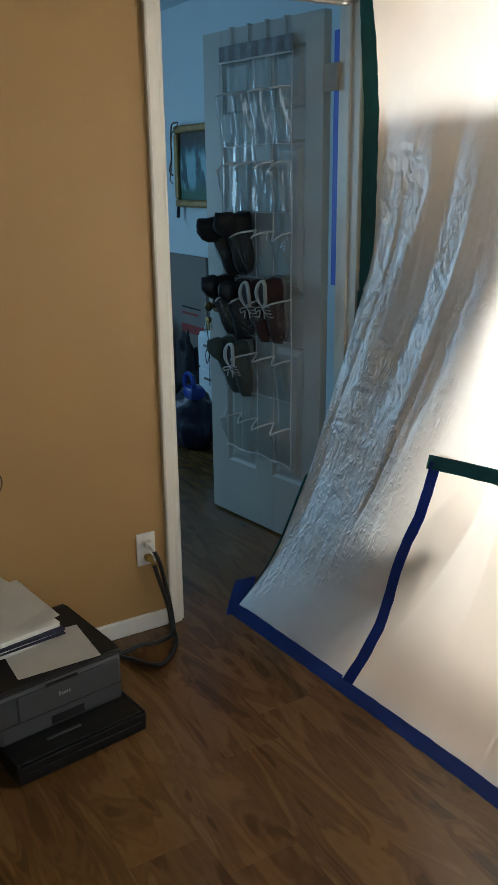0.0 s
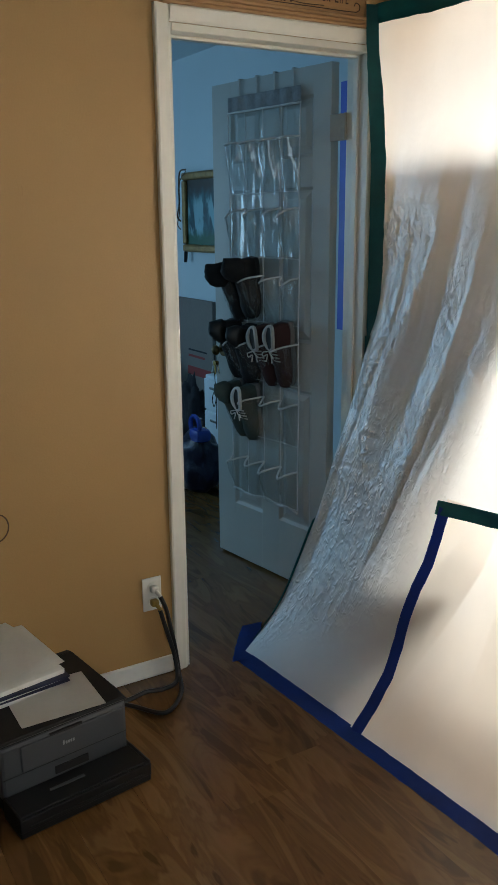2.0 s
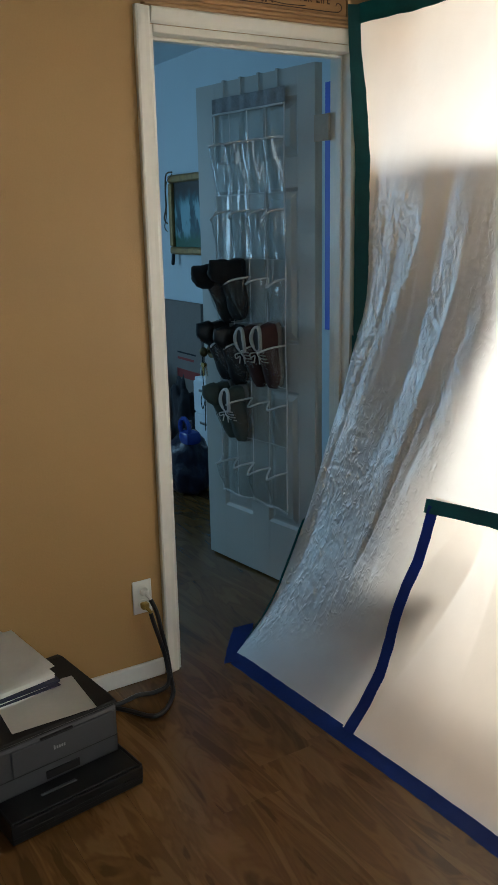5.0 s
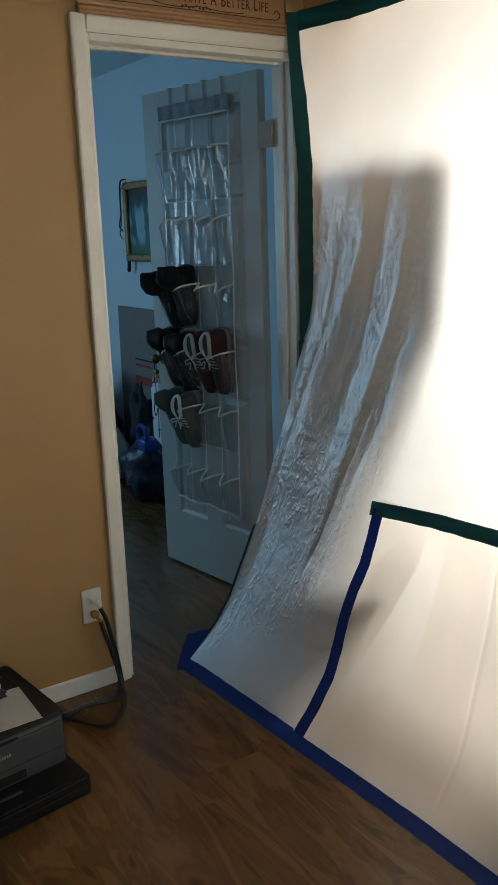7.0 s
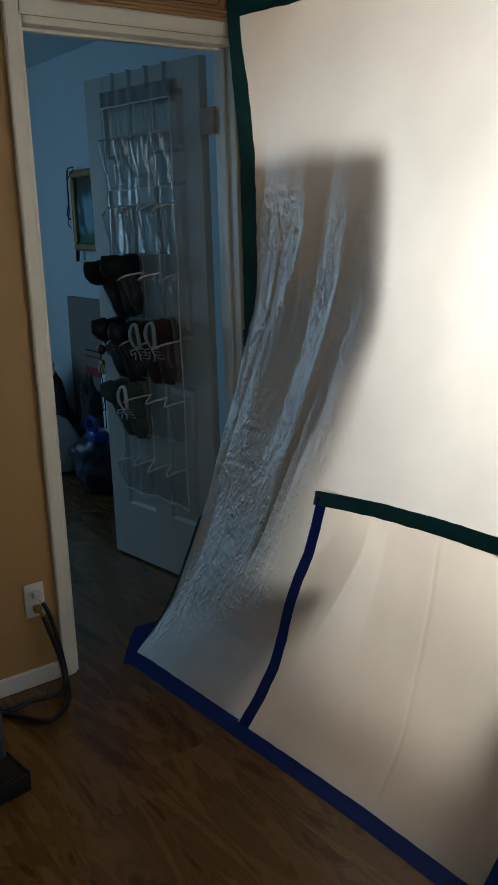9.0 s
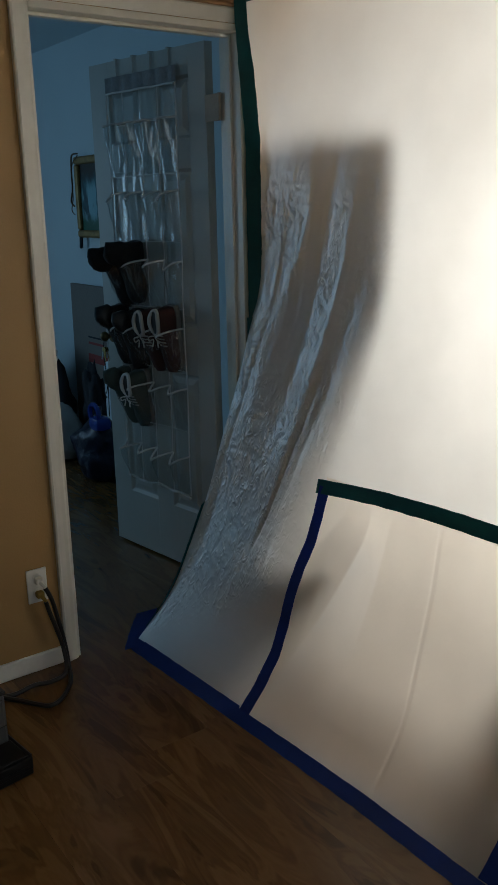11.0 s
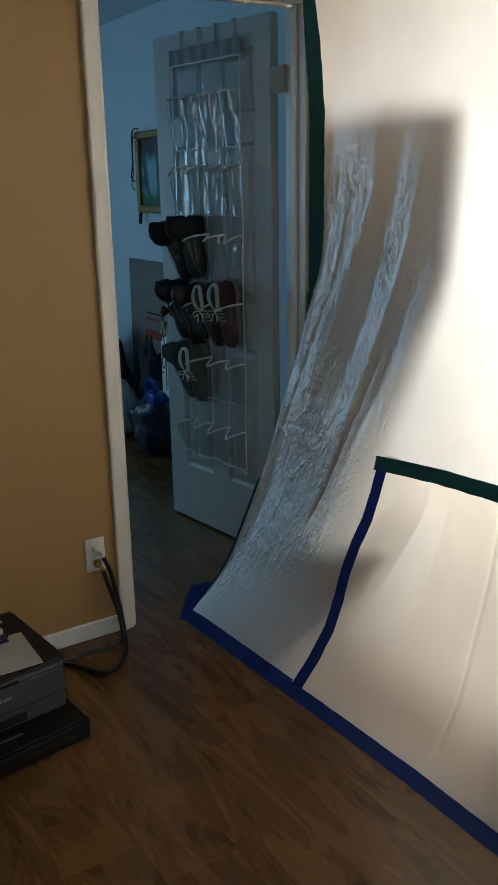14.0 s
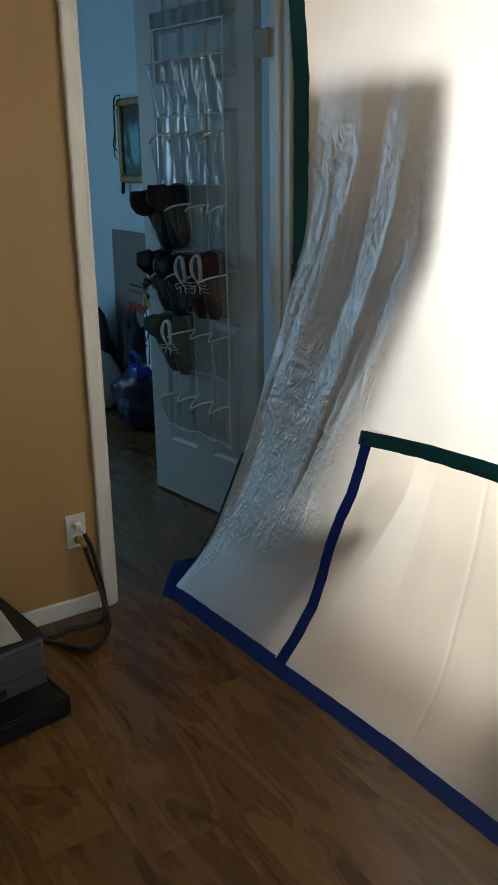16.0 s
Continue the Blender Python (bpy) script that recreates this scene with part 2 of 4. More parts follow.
BURNT = material("burnt_carving", (0.055, 0.025, 0.012), 0.7)
IVORY = material("white_outlet_plastic", (0.78, 0.77, 0.72), 0.35, vary=0.03, bump=0.0)
SLOT = material("outlet_slot", (0.02, 0.02, 0.02), 0.5, bump=0)
CORD = material("black_rubber_cord", (0.012, 0.011, 0.011), 0.45, vary=0.15, fine=90)
PLUG_YELLOW = material("yellow_plug_tag", (0.32, 0.215, 0.04), 0.5)
PRINTER_GREY = material("grey_printer_plastic", (0.058, 0.062, 0.069), 0.5, vary=0.06, scale=8, fine=500, bump=0.25, depth=0.0006)
PRINTER_BLACK = material("black_printer_plastic", (0.011, 0.010, 0.010), 0.6, spec=0.3, vary=0.2, scale=9, fine=400, bump=0.2, depth=0.0006)
SMOKE = material("smoked_tray_plastic", (0.007, 0.007, 0.0075), 0.45, spec=0.3, vary=0.2, bump=0.05)
LOGO = material("pale_logo", (0.28, 0.285, 0.295), 0.5, bump=0)
PAPER = material("white_paper", (0.86, 0.84, 0.80), 0.75, vary=0.05, scale=9, fine=80, bump=0.1)
NAVY = material("navy_folder", (0.02, 0.022, 0.06), 0.45)
BRASS = material("brass", (0.62, 0.45, 0.18), 0.25, metal=1.0, bump=0.05)
BRONZE = material("dark_bronze", (0.12, 0.085, 0.04), 0.35, metal=1.0, bump=0.05)
STEEL = material("steel", (0.55, 0.55, 0.53), 0.25, metal=1.0, bump=0.05)
BROWN_WIRE = material("brown_wire", (0.09, 0.045, 0.015), 0.5)
GOLD_FRAME = material("aged_gold_frame", (0.30, 0.19, 0.07), 0.4, metal=0.4, vary=0.4, scale=25, fine=120, bump=0.5)
CARD = material("grey_cardboard", (0.23, 0.20, 0.18), 0.85, vary=0.12, scale=4, fine=60, bump=0.2)
RED_PRINT = material("red_print", (0.30, 0.045, 0.04), 0.7)
DARK_CLOTH = material("dark_cloth", (0.03, 0.03, 0.036), 0.9, vary=0.4, scale=14, fine=150, bump=0.6)
PALE_CLOTH = material("pale_cloth", (0.36, 0.38, 0.37), 0.9, vary=0.15, scale=9, fine=120, bump=0.5)
PALE_BOX = material("pale_blue_white_plastic", (0.82, 0.89, 0.94), 0.5, vary=0.05)
JUG_BLUE = material("blue_jug_plastic", (0.022, 0.06, 0.34), 0.25, vary=0.1, bump=0.05)
BIN_BAG = material("dark_blue_bin_bag", (0.007, 0.011, 0.034), 0.35, vary=0.3, scale=18, fine=60, bump=0.6, depth=0.006)
SUEDE = material("black_suede", (0.006, 0.0055, 0.0055), 0.85, vary=0.3, scale=16, fine=250, bump=0.4)
BLACK_LEATHER = material("black_leather", (0.007, 0.007, 0.008), 0.5, vary=0.3, scale=18, fine=180, bump=0.3)
MAROON = material("maroon_canvas", (0.046, 0.014, 0.012), 0.8, vary=0.2, scale=18, fine=300, bump=0.4)
LACE = material("white_laces", (0.44, 0.43, 0.40), 0.8, vary=0.1)
SAGE = material("grey_green_knit", (0.06, 0.078, 0.066), 0.85, vary=0.3, scale=22, fine=260, bump=0.5)
RUBBER = material("grey_rubber_sole", (0.20, 0.19, 0.18), 0.7, vary=0.1)
# Lighter copy of the blue tape, with strong far-room light put into its colour.
LIT_BLUE_TAPE = material("lit_blue_masking_tape", (0.05, 0.12, 0.62), 0.5)
LAMP_YELLOW = material("yellow_lamp_paint", (0.55, 0.36, 0.02), 0.4)


# ---- building helpers ----
def box_into(bm, lo, hi, bevel=0.0):
    c = [(a + b) / 2 for a, b in zip(lo, hi)]
    s = [max(b - a, 1e-4) for a, b in zip(lo, hi)]
    got = bmesh.ops.create_cube(bm, size=1, matrix=Matrix.Translation(c) @ Matrix.Diagonal((*s, 1)))
    if bevel:
        vs = set(got["verts"])
        es = [e for e in bm.edges if e.verts[0] in vs and e.verts[1] in vs]
        bmesh.ops.bevel(bm, geom=es, offset=min(bevel, min(s) * 0.45), segments=2, affect="EDGES", profile=0.5)
    return bm


def box(lo, hi, bevel=0.0):
    return box_into(bmesh.new(), lo, hi, bevel)


def rod_into(bm, a, b, r, seg=12, r2=None):
    a, b = Vector(a), Vector(b)
    d = b - a
    m = Matrix.Translation((a + b) / 2) @ d.to_track_quat("Z", "Y").to_matrix().to_4x4()
    bmesh.ops.create_cone(bm, cap_ends=True, segments=seg, radius1=r, radius2=r if r2 is None else r2, depth=d.length, matrix=m)
    return bm


def link(name, bm, mat, smooth=False, angle=40):
    me = bpy.data.meshes.new(name)
    bmesh.ops.recalc_face_normals(bm, faces=bm.faces)
    bm.to_mesh(me)
    bm.free()
    me.materials.append(mat)
    if smooth:
        me.shade_smooth()
        if angle:
            me.set_sharp_from_angle(angle=radians(angle))
    return new(name, me)


def part(name, bm, mat, parent, label="", smooth=False, angle=40):
    ob = link(name, bm, mat, smooth, angle)
    ob.parent = parent
    if label:
        tagged(ob, label)
    return ob


def holder(name, label, category, m=None, group="", kind=""):
    ob = new(name)
    ob.empty_display_size = 0.05
    if m is not None:
        ob.matrix_world = m
    return tagged(ob, label, category, group, kind)


def tube(points, r, seg=8):
    """A smooth tube along points (Catmull-Rom), as a bmesh."""
    pts = [Vector(p) for p in points]
    line = []
    for i in range(len(pts) - 1):
        p0, p1, p2, p3 = pts[max(i - 1, 0)], pts[i], pts[i + 1], pts[min(i + 2, len(pts) - 1)]
        for k in range(8):
            t = k / 8
            line.append(0.5 * (2 * p1 + (p2 - p0) * t + (2 * p0 - 5 * p1 + 4 * p2 - p3) * t * t + (3 * p1 - p0 - 3 * p2 + p3) * t ** 3))
    line.append(pts[-1])
    bm = bmesh.new()
    rings = []
    side = Vector((0.3, 0.5, 0.8))
    for i, p in enumerate(line):
        d = (line[min(i + 1, len(line) - 1)] - line[max(i - 1, 0)]).normalized()
        a = d.cross(side).normalized()
        side = a.cross(d).normalized()
        rings.append([bm.verts.new(p + r * (math.cos(2 * math.pi * k / seg) * a + math.sin(2 * math.pi * k / seg) * side)) for k in range(seg)])
    for q, w in zip(rings, rings[1:]):
        for k in range(seg):
            bm.faces.new((q[k], q[(k + 1) % seg], w[(k + 1) % seg], w[k]))
    bm.faces.new(rings[0]), bm.faces.new(rings[-1])
    return bm


def loft(rings, cap=True):
    """Joins rings of points, each with the same count, into a closed skin."""
    bm = bmesh.new()
    vs = [[bm.verts.new(p) for p in r] for r in rings]
    k = len(vs[0])
    for q, w in zip(vs, vs[1:]):
        for i in range(k):
            bm.faces.new((q[i], q[(i + 1) % k], w[(i + 1) % k], w[i]))
    if cap:
        bm.faces.new(vs[0]), bm.faces.new(vs[-1])
    return bm


def crumple(bm, amount, scale):
    for v in bm.verts:
        v.co += Vector([noise.noise(v.co * scale + Vector((7 * i, 3 * i, i))) for i in range(3)]) * amount
    return bm


def structure(name, bm, mat, label, category):
    return tagged(link(name, bm, mat), label, category, kind="structure")


# ---- large structure ----
NY, NY2 = 2.1, 2.215            # door wall, office side and far side
OX0, OX1, OZ = 1.115, 1.886, 2.057   # door opening
EX = 1.915                      # plane of the sheeted opening
CZ = 2.44

floor = structure("floor", box((-1.9, -2.4, -0.08), (4.1, 6.4, -0.012)), SUB, "wood-look plank floor running through both rooms", "floor")


def holed(axis_lo, axis_hi, y0, y1, a0, a1, z0, z1, top=CZ):
    """A wall along x from axis_lo to axis_hi with an opening a0..a1, z0..z1."""
    bm = bmesh.new()
    box_into(bm, (axis_lo, y0, -0.01), (a0, y1, top))
    box_into(bm, (a1, y0, -0.01), (axis_hi, y1, top))
    box_into(bm, (a0, y0, z1), (a1, y1, top))
    if z0 > 0:
        box_into(bm, (a0, y0, -0.01), (a1, y1, z0))
    return bm


structure("wall_north", holed(-1.8, 4.0, NY, 2.158, OX0, OX1, 0, OZ), TAN, "tan painted orange-peel wall with a doorway", "wall")
structure("wall_north_far_side", holed(-1.2, 4.0, 2.158, NY2, OX0, OX1, 0, OZ), BLUE_WALL, "pale painted wall on the far room side", "wall")
structure("wall_south", holed(-1.8, 4.0, -2.4, -2.2, -0.65, 0.85, 0.9, 2.1), TAN, "tan painted wall with a window", "wall")
structure("wall_west", box((-1.95, -2.4, -0.01), (-1.8, NY2, CZ)), TAN, "plain tan painted wall", "wall")
bm = box((EX, -0.9, 2.125), (EX + 0.11, NY, CZ))
box_into(bm, (EX, -2.2, -0.01), (EX + 0.11, -0.9, CZ))
structure("wall_east", bm, TAN, "tan header wall over the sheeted opening", "wall")
# Unseen end wall, added in neutral grey so bounced lamp light stays untinted.
structure("wall_work_area", box((3.9, -2.2, -0.01), (4.0, NY, CZ)), BOUNCE_GREY, "unseen grey wall added to bounce neutral lamp light behind the sheet", "wall")
structure("wall_far_east", box((2.42, NY2, -0.01), (2.52, 6.2, CZ)), BLUE_WALL, "pale painted bedroom wall in daylight", "wall")
structure("wall_far_west", box((-1.3, NY2, -0.01), (-1.2, 6.2, CZ)), BLUE_WALL, "plain pale painted wall", "wall")
structure("wall_far_north", holed(-1.3, 2.52, 6.2, 6.4, -0.9, 0.6, 0.8, 2.1), BLUE_WALL, "pale painted wall with a window", "wall")
structure("ceiling", box((-1.95, -2.4, CZ), (4.0, NY2 - 0.05, CZ + 0.08)), WHITE, "white textured ceiling", "ceiling")
structure("ceiling_far_room", box((-1.3, NY2 - 0.05, CZ), (2.52, 6.4, CZ + 0.08)), BLUE_WALL, "pale plaster ceiling of the far room", "ceiling")


def window(name, x0, x1, y0, y1, z0, z1):
    w = holder(name, "white framed window with daylight behind it", "window", kind="structure")
    part("window_frame", holed(x0, x1, y0, y1, x0 + 0.05, x1 - 0.05, z0 + 0.05, z1 - 0.05, z1), BASE_WHITE, w)
    fr = w.children[0]
    for v in fr.data.vertices:
        v.co.z = max(v.co.z, z0)
    part("mullion", box(((x0 + x1) / 2 - 0.02, y0, z0 + 0.05), ((x0 + x1) / 2 + 0.02, y1, z1 - 0.05), 0.004), BASE_WHITE, w)
    return w


window("window_1", -0.75, 0.75, -0.025, 0.025, 0.9, 2.1).matrix_world = pose(0.1, -2.34, 0)
window("window_2", -0.9, 0.6, 6.29, 6.34, 0.8, 2.1)

# baseboard, in two runs, with a rounded top
for name, lo, hi in (("baseboard", (-1.8, NY - 0.013, 0), (1.072, NY, 0.062)), ("baseboard_far", (2.406, NY2 + 0.02, 0), (2.42, 6.2, 0.07))):
    structure(name, box(lo, hi, 0.005), BASE_WHITE, "low white painted baseboard", "baseboard")

# door frame: jambs, stops and casings
door_frame = holder("door_frame", "cream painted door casing and jambs", "door frame", kind="structure")


def casing(x0, x1, z0, z1, upright):
    """Casing with a raised outer bead and a thinner inner edge."""
    y = NY - 0.001
    bm = bmesh.new()
    if upright:
        s = 1 if x1 <= OX0 + 0.03 else -1
        o, i = (x0, x1) if s > 0 else (x1, x0)
        prof = [(o, y), (o, y - 0.016), (o + s * 0.006, y - 0.019), (o + s * 0.016, y - 0.017), (o + s * 0.03, y - 0.013), (i - s * 0.008, y - 0.011), (i, y - 0.006), (i, y)]
        lo = [bm.verts.new((a, b, z0)) for a, b in prof]
        hi = [bm.verts.new((a, b, z1)) for a, b in prof]
    else:
        prof = [(z1, y), (z1, y - 0.016), (z1 - 0.006, y - 0.019), (z1 - 0.016, y - 0.017), (z1 - 0.03, y - 0.013), (z0 + 0.008, y - 0.011), (z0, y - 0.006), (z0, y)]
        lo = [bm.verts.new((x0, b, a)) for a, b in prof]
        hi = [bm.verts.new((x1, b, a)) for a, b in prof]
    k = len(prof)
    for j in range(k):
        bm.faces.new((lo[j], lo[(j + 1) % k], hi[(j + 1) % k], hi[j]))
    bm.faces.new(lo), bm.faces.new(hi)
    return bm


part("casing", casing(1.077, 1.127, 0, 2.102, True), CREAM, door_frame)
part("casing", casing(1.881, 1.912, 0, 2.057, True), CREAM, door_frame)
part("casing", casing(1.1275, 1.912, 2.058, 2.102, False), CREAM, door_frame)
part("jamb", box((OX0, NY - 0.001, 0), (OX0 + 0.022, NY2 + 0.004, OZ), 0.002), CREAM, door_frame)
part("jamb", box((OX1 - 0.024, NY - 0.001, 0), (OX1, NY2 + 0.004, OZ), 0.002), CREAM, door_frame)
part("jamb", box((OX0 + 0.023, NY - 0.001, OZ - 0.022), (OX1 - 0.025, NY2 + 0.004, OZ), 0.002), CREAM, door_frame)
part("door_stop", box((OX0 + 0.0225, NY + 0.045, 0), (OX0 + 0.033, NY + 0.075, OZ - 0.023), 0.003), CREAM, door_frame)
part("door_stop", box((OX1 - 0.034, NY + 0.045, 0), (OX1 - 0.0245, NY + 0.075, OZ - 0.023), 0.003), CREAM, door_frame)
part("door_stop", box((OX0 + 0.034, NY + 0.045, OZ - 0.033), (OX1 - 0.035, NY + 0.075, OZ - 0.0225), 0.003), CREAM, door_frame)
part("casing_far", box((1.886, NY2 + 0.001, 0), (1.94, NY2 + 0.016, 2.1), 0.004), CREAM, door_frame)

# ---- door leaf: local x runs from the hinge along the leaf, local y points away from its seen face ----
LEAF = Matrix.Translation((1.855, 2.225, 0)) @ Matrix.Rotation(math.atan2(0.99, -0.142), 4, "Z")
# with this turn local +y points to the seen (room) side
DW, DT = 0.77, 0.035
door = holder("door_1", "open off-white six-panel interior door", "door", LEAF, kind="structure")


def six_panel():
    us = [0.062, 0.155, 0.345, 0.455, 0.645, DW]
    zs = [0.01, 0.265, 0.845, 1.035, 1.62, 1.725, 1.94, 2.036]
    bm = bmesh.new()
    box_into(bm, (0.062, -DT, 0.01), (DW, -0.012, 2.036))
    box_into(bm, (us[0], -0.0121, zs[0]), (us[1], 0, zs[7]), 0.0015)
    box_into(bm, (us[4], -0.0121, zs[0]), (us[5], 0, zs[7]), 0.0015)
    box_into(bm, (us[2], -0.0121, zs[0]), (us[3], 0, zs[7]), 0.0015)
    for a, b in ((1, 2), (3, 4)):
        for c, d in ((0, 1), (2, 3), (4, 5), (6, 7)):
            box_into(bm, (us[a], -0.0121, zs[c]), (us[b], -0.0003, zs[d]))
    return bm, us, zs


bm, us, zs = six_panel()
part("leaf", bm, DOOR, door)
for a, b in ((1, 2), (3, 4)):
    for c, d in ((1, 2), (3, 4), (5, 6)):
        x0, x1, z0, z1 = us[a], us[b], zs[c], zs[d]
        bm = bmesh.new()
        rings = []
        for inset, depth in ((0.0, -0.0015), (0.012, -0.0105), (0.02, -0.0105), (0.042, -0.003)):
            rings.append([bm.verts.new(p) for p in ((x0 + inset, depth, z0 + inset), (x1 - inset, depth, z0 + inset), (x1 - inset, depth, z1 - inset), (x0 + inset, depth, z1 - inset))])
        for q, w in zip(rings, rings[1:]):
            for i in range(4):
                bm.faces.new((q[i], q[(i + 1) % 4], w[(i + 1) % 4], w[i]))
        bm.faces.new(rings[-1])
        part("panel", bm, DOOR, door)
for z in (1.77, 0.2):
    bm = box((-0.012, -0.003, z), (0.066, 0.0025, z + 0.09), 0.001)
    rod_into(bm, (-0.012, 0.004, z), (-0.012, 0.004, z + 0.09), 0.006)
    part("hinge", bm, HINGE, door, "painted-over brownish hinge")
bm = rod_into(bmesh.new(), (0.715, 0.0, 0.955), (0.715, 0.035, 0.955), 0.011, 16)
rod_into(bm, (0.715, 0.0, 0.955), (0.715, 0.005, 0.955), 0.03, 20)
bmesh.ops.create_uvsphere(bm, u_segments=20, v_segments=12, radius=0.022, matrix=Matrix.Translation((0.715, 0.045, 0.955)) @ Matrix.Diagonal((1, 0.8, 1, 1)))
part("door_knob", bm, BRONZE, door, "dark bronze round door knob", smooth=True)

# ---- the plastic sheet ----
FY = [-0.9, 0.6, 0.98, 1.22, 1.49, 2.05, 2.1]
FX = [1.425, 1.422, 1.415, 1.402, 1.384, 1.347, 1.345]
GZ = [0, 0.137, 0.293, 0.489, 0.689, 0.897, 1.183, 1.5, 2.12]
GV = [0, 0.265, 0.406, 0.571, 0.692, 0.835, 0.985, 1.0, 1.0]
_gz = np.linspace(0, 2.12, 213)
_gv = np.convolve(np.pad(np.interp(_gz, GZ, GV), 6, mode="reflect", reflect_type="odd"), np.ones(13) / 13, "valid")


def smooth(a, b, x):
    t = min(max((x - a) / (b - a), 0), 1)
    return t * t * (3 - 2 * t)


def sheet_x(y, z):
    f = float(np.interp(y, FY, FX))
    pulled = 0.045 * smooth(1.72, 2.12, z) * smooth(1.80, 2.07, y)
    return f + (EX - 0.006 - f) * float(np.interp(z, _gz, _gv)) - pulled


def ridged(x, y, z):
    return 1 - abs(noise.noise(Vector((x, y, z)))) * 2


# the slack film hangs in slanting folds: where one band ends over the height, in y + 0.2 z
BAND_Z = [0.6, 0.84, 1.03, 1.18, 1.34, 1.45, 1.62, 1.8]
BAND_Q = [2.10, 2.111, 2.128, 2.112, 2.045, 2.03, 2.08, 2.10]


def band_end(z):
    return float(np.interp(z, BAND_Z, BAND_Q))


def crinkle_at(y, z):
    """Where the film hangs slack and crumpled (1) or is drawn taut (0)."""
    side = smooth(1.32, 1.58, y + 0.04 * (1.2 - z)) * (1 - 0.55 * smooth(1.66, 1.54, y) * smooth(0.75, 0.55, z))
    zb = 0.127 + (1.813 - y) * 0.54
    low = smooth(zb - 0.03, zb + 0.13, z)
    return side * low * (1 - 0.93 * smooth(1.42, 1.66, z))


def fold_height(q, z):
    """Wide slopes turned to the doorway and narrow ones turned from it."""
    qa = band_end(z)
    return float(np.interp(q, [1.38, 1.52, 1.62, 1.69, 1.80, 1.87, 1.965, qa, qa + 0.16, 2.38], [0, 0.016, 0.006, 0.018, 0.002, 0.018, 0.0, 0.030, 0.006, -0.016]))


def sheet_shape(y, z):
    c = crinkle_at(y, z)
    wob = 0.014 * noise.noise(Vector((z * 3.1, y * 2, 5))) + 0.006 * noise.noise(Vector((z * 8, y * 6, 15)))
    q = y + 0.2 * z + wob
    end = smooth(0, 0.05, z) * smooth(2.12, 2.0, z) * smooth(2.075, 2.02, y)
    hang = smooth(0.50, 0.95, z) * smooth(1.78, 1.45, z) * smooth(1.45, 1.6, y)
    fold = sum(fold_height(q + e, z) for e in (-0.012, -0.006, 0, 0.006, 0.012)) / 5 * hang
    fold += hang * 0.006 * noise.noise(Vector((q * 16, z * 0.9, 0))) + 0.003 * ridged(q * 24, z * 1.2, 4) * smooth(0.9, 1.35, z) * hang
    qa = band_end(z)
    fold -= 0.07 * (y - 1.8) * smooth(1.0, 0.65, z) * smooth(0.1, 0.4, z) * smooth(1.5, 1.65, y)
    plain = smooth(1.955, 1.985, q) * smooth(qa + 0.012, qa - 0.02, q) * smooth(0.82, 1.05, z)
    plain = max(plain, 0.7 * smooth(1.90, 1.88, q) * smooth(1.80, 1.83, q) * smooth(0.85, 1.1, z))
    c *= 1 - 0.88 * plain
    patch = 0.45 + 0.55 * smooth(-0.2, 0.25, noise.noise(Vector((q * 7, z * 2.2, 21))))
    run = q * 20 - z * 9 + 1.6 * noise.noise(Vector((y * 10, z * 10, 2)))
    fine = patch * (0.5 + 0.5 * smooth(0.6, 1.1, z)) * (0.0056 * ridged(run, z * 15 + 1.3 * noise.noise(Vector((y * 9, z * 9, 6))), 9) + 0.0030 * ridged(run * 2.1, z * 33, 5))
    for qc, wd, dp, za, zc in ((1.828, 0.007, 0.010, 0.33, 0.92), (1.78, 0.012, 0.005, 0.5, 1.0), (2.17, 0.010, 0.005, 0.3, 1.5)):
        w = q - wob * 0.6 - qc
        fold -= dp * math.exp(-(w / wd) ** 2) * smooth(za, za + 0.15, z) * smooth(zc + 0.1, zc - 0.15, z)
    slack = 0.005 * noise.noise(Vector((y * 3, z * 2, 8))) + 0.003 * ridged(q * 6, z * 1.0, 12) * smooth(0.8, 1.4, z) * smooth(2.0, 1.6, z)
    return end * (-fold - fine * c - slack), c * patch


def skin(y0, y1, z0, z1, ny, nz, offset, shape, hole=False, bias=1.0):
    me = bpy.data.meshes.new("film")
    verts, faces, cr = [], [], []
    for j in range(nz + 1):
        z = z0 + (z1 - z0) * j / nz
        for i in range(ny + 1):
            f = i / ny
            y = y0 + (y1 - y0) * (1 - (1 - f) ** bias)
            d, c = shape(y, z)
            verts.append((sheet_x(y, z) + d - offset, y, z + 0.002))
            cr.append(c)
    w = ny + 1
    for j in range(nz):
        for i in range(ny):
            a = j * w + i
            yc, zc = (verts[a][1] + verts[a + 1][1]) / 2, verts[a][2]
            if hole and 0.60 < yc < 1.488 and 0.012 < zc < 0.652:
                continue
            faces.append((a, a + w, a + w + 1, a + 1))
    me.from_pydata(verts, [], faces)
    me.attributes.new("crinkle", "FLOAT", "POINT").data.foreach_set("value", cr)
    me.shade_smooth()
    return me


me = skin(-0.9, 2.075, 0, 2.125, 400, 380, 0, sheet_shape, True, 1.55)
me.materials.append(FILM)
sheet = tagged(new("plastic_sheet", me), "white translucent plastic sheeting taped over an opening, lit from behind", "plastic sheet")


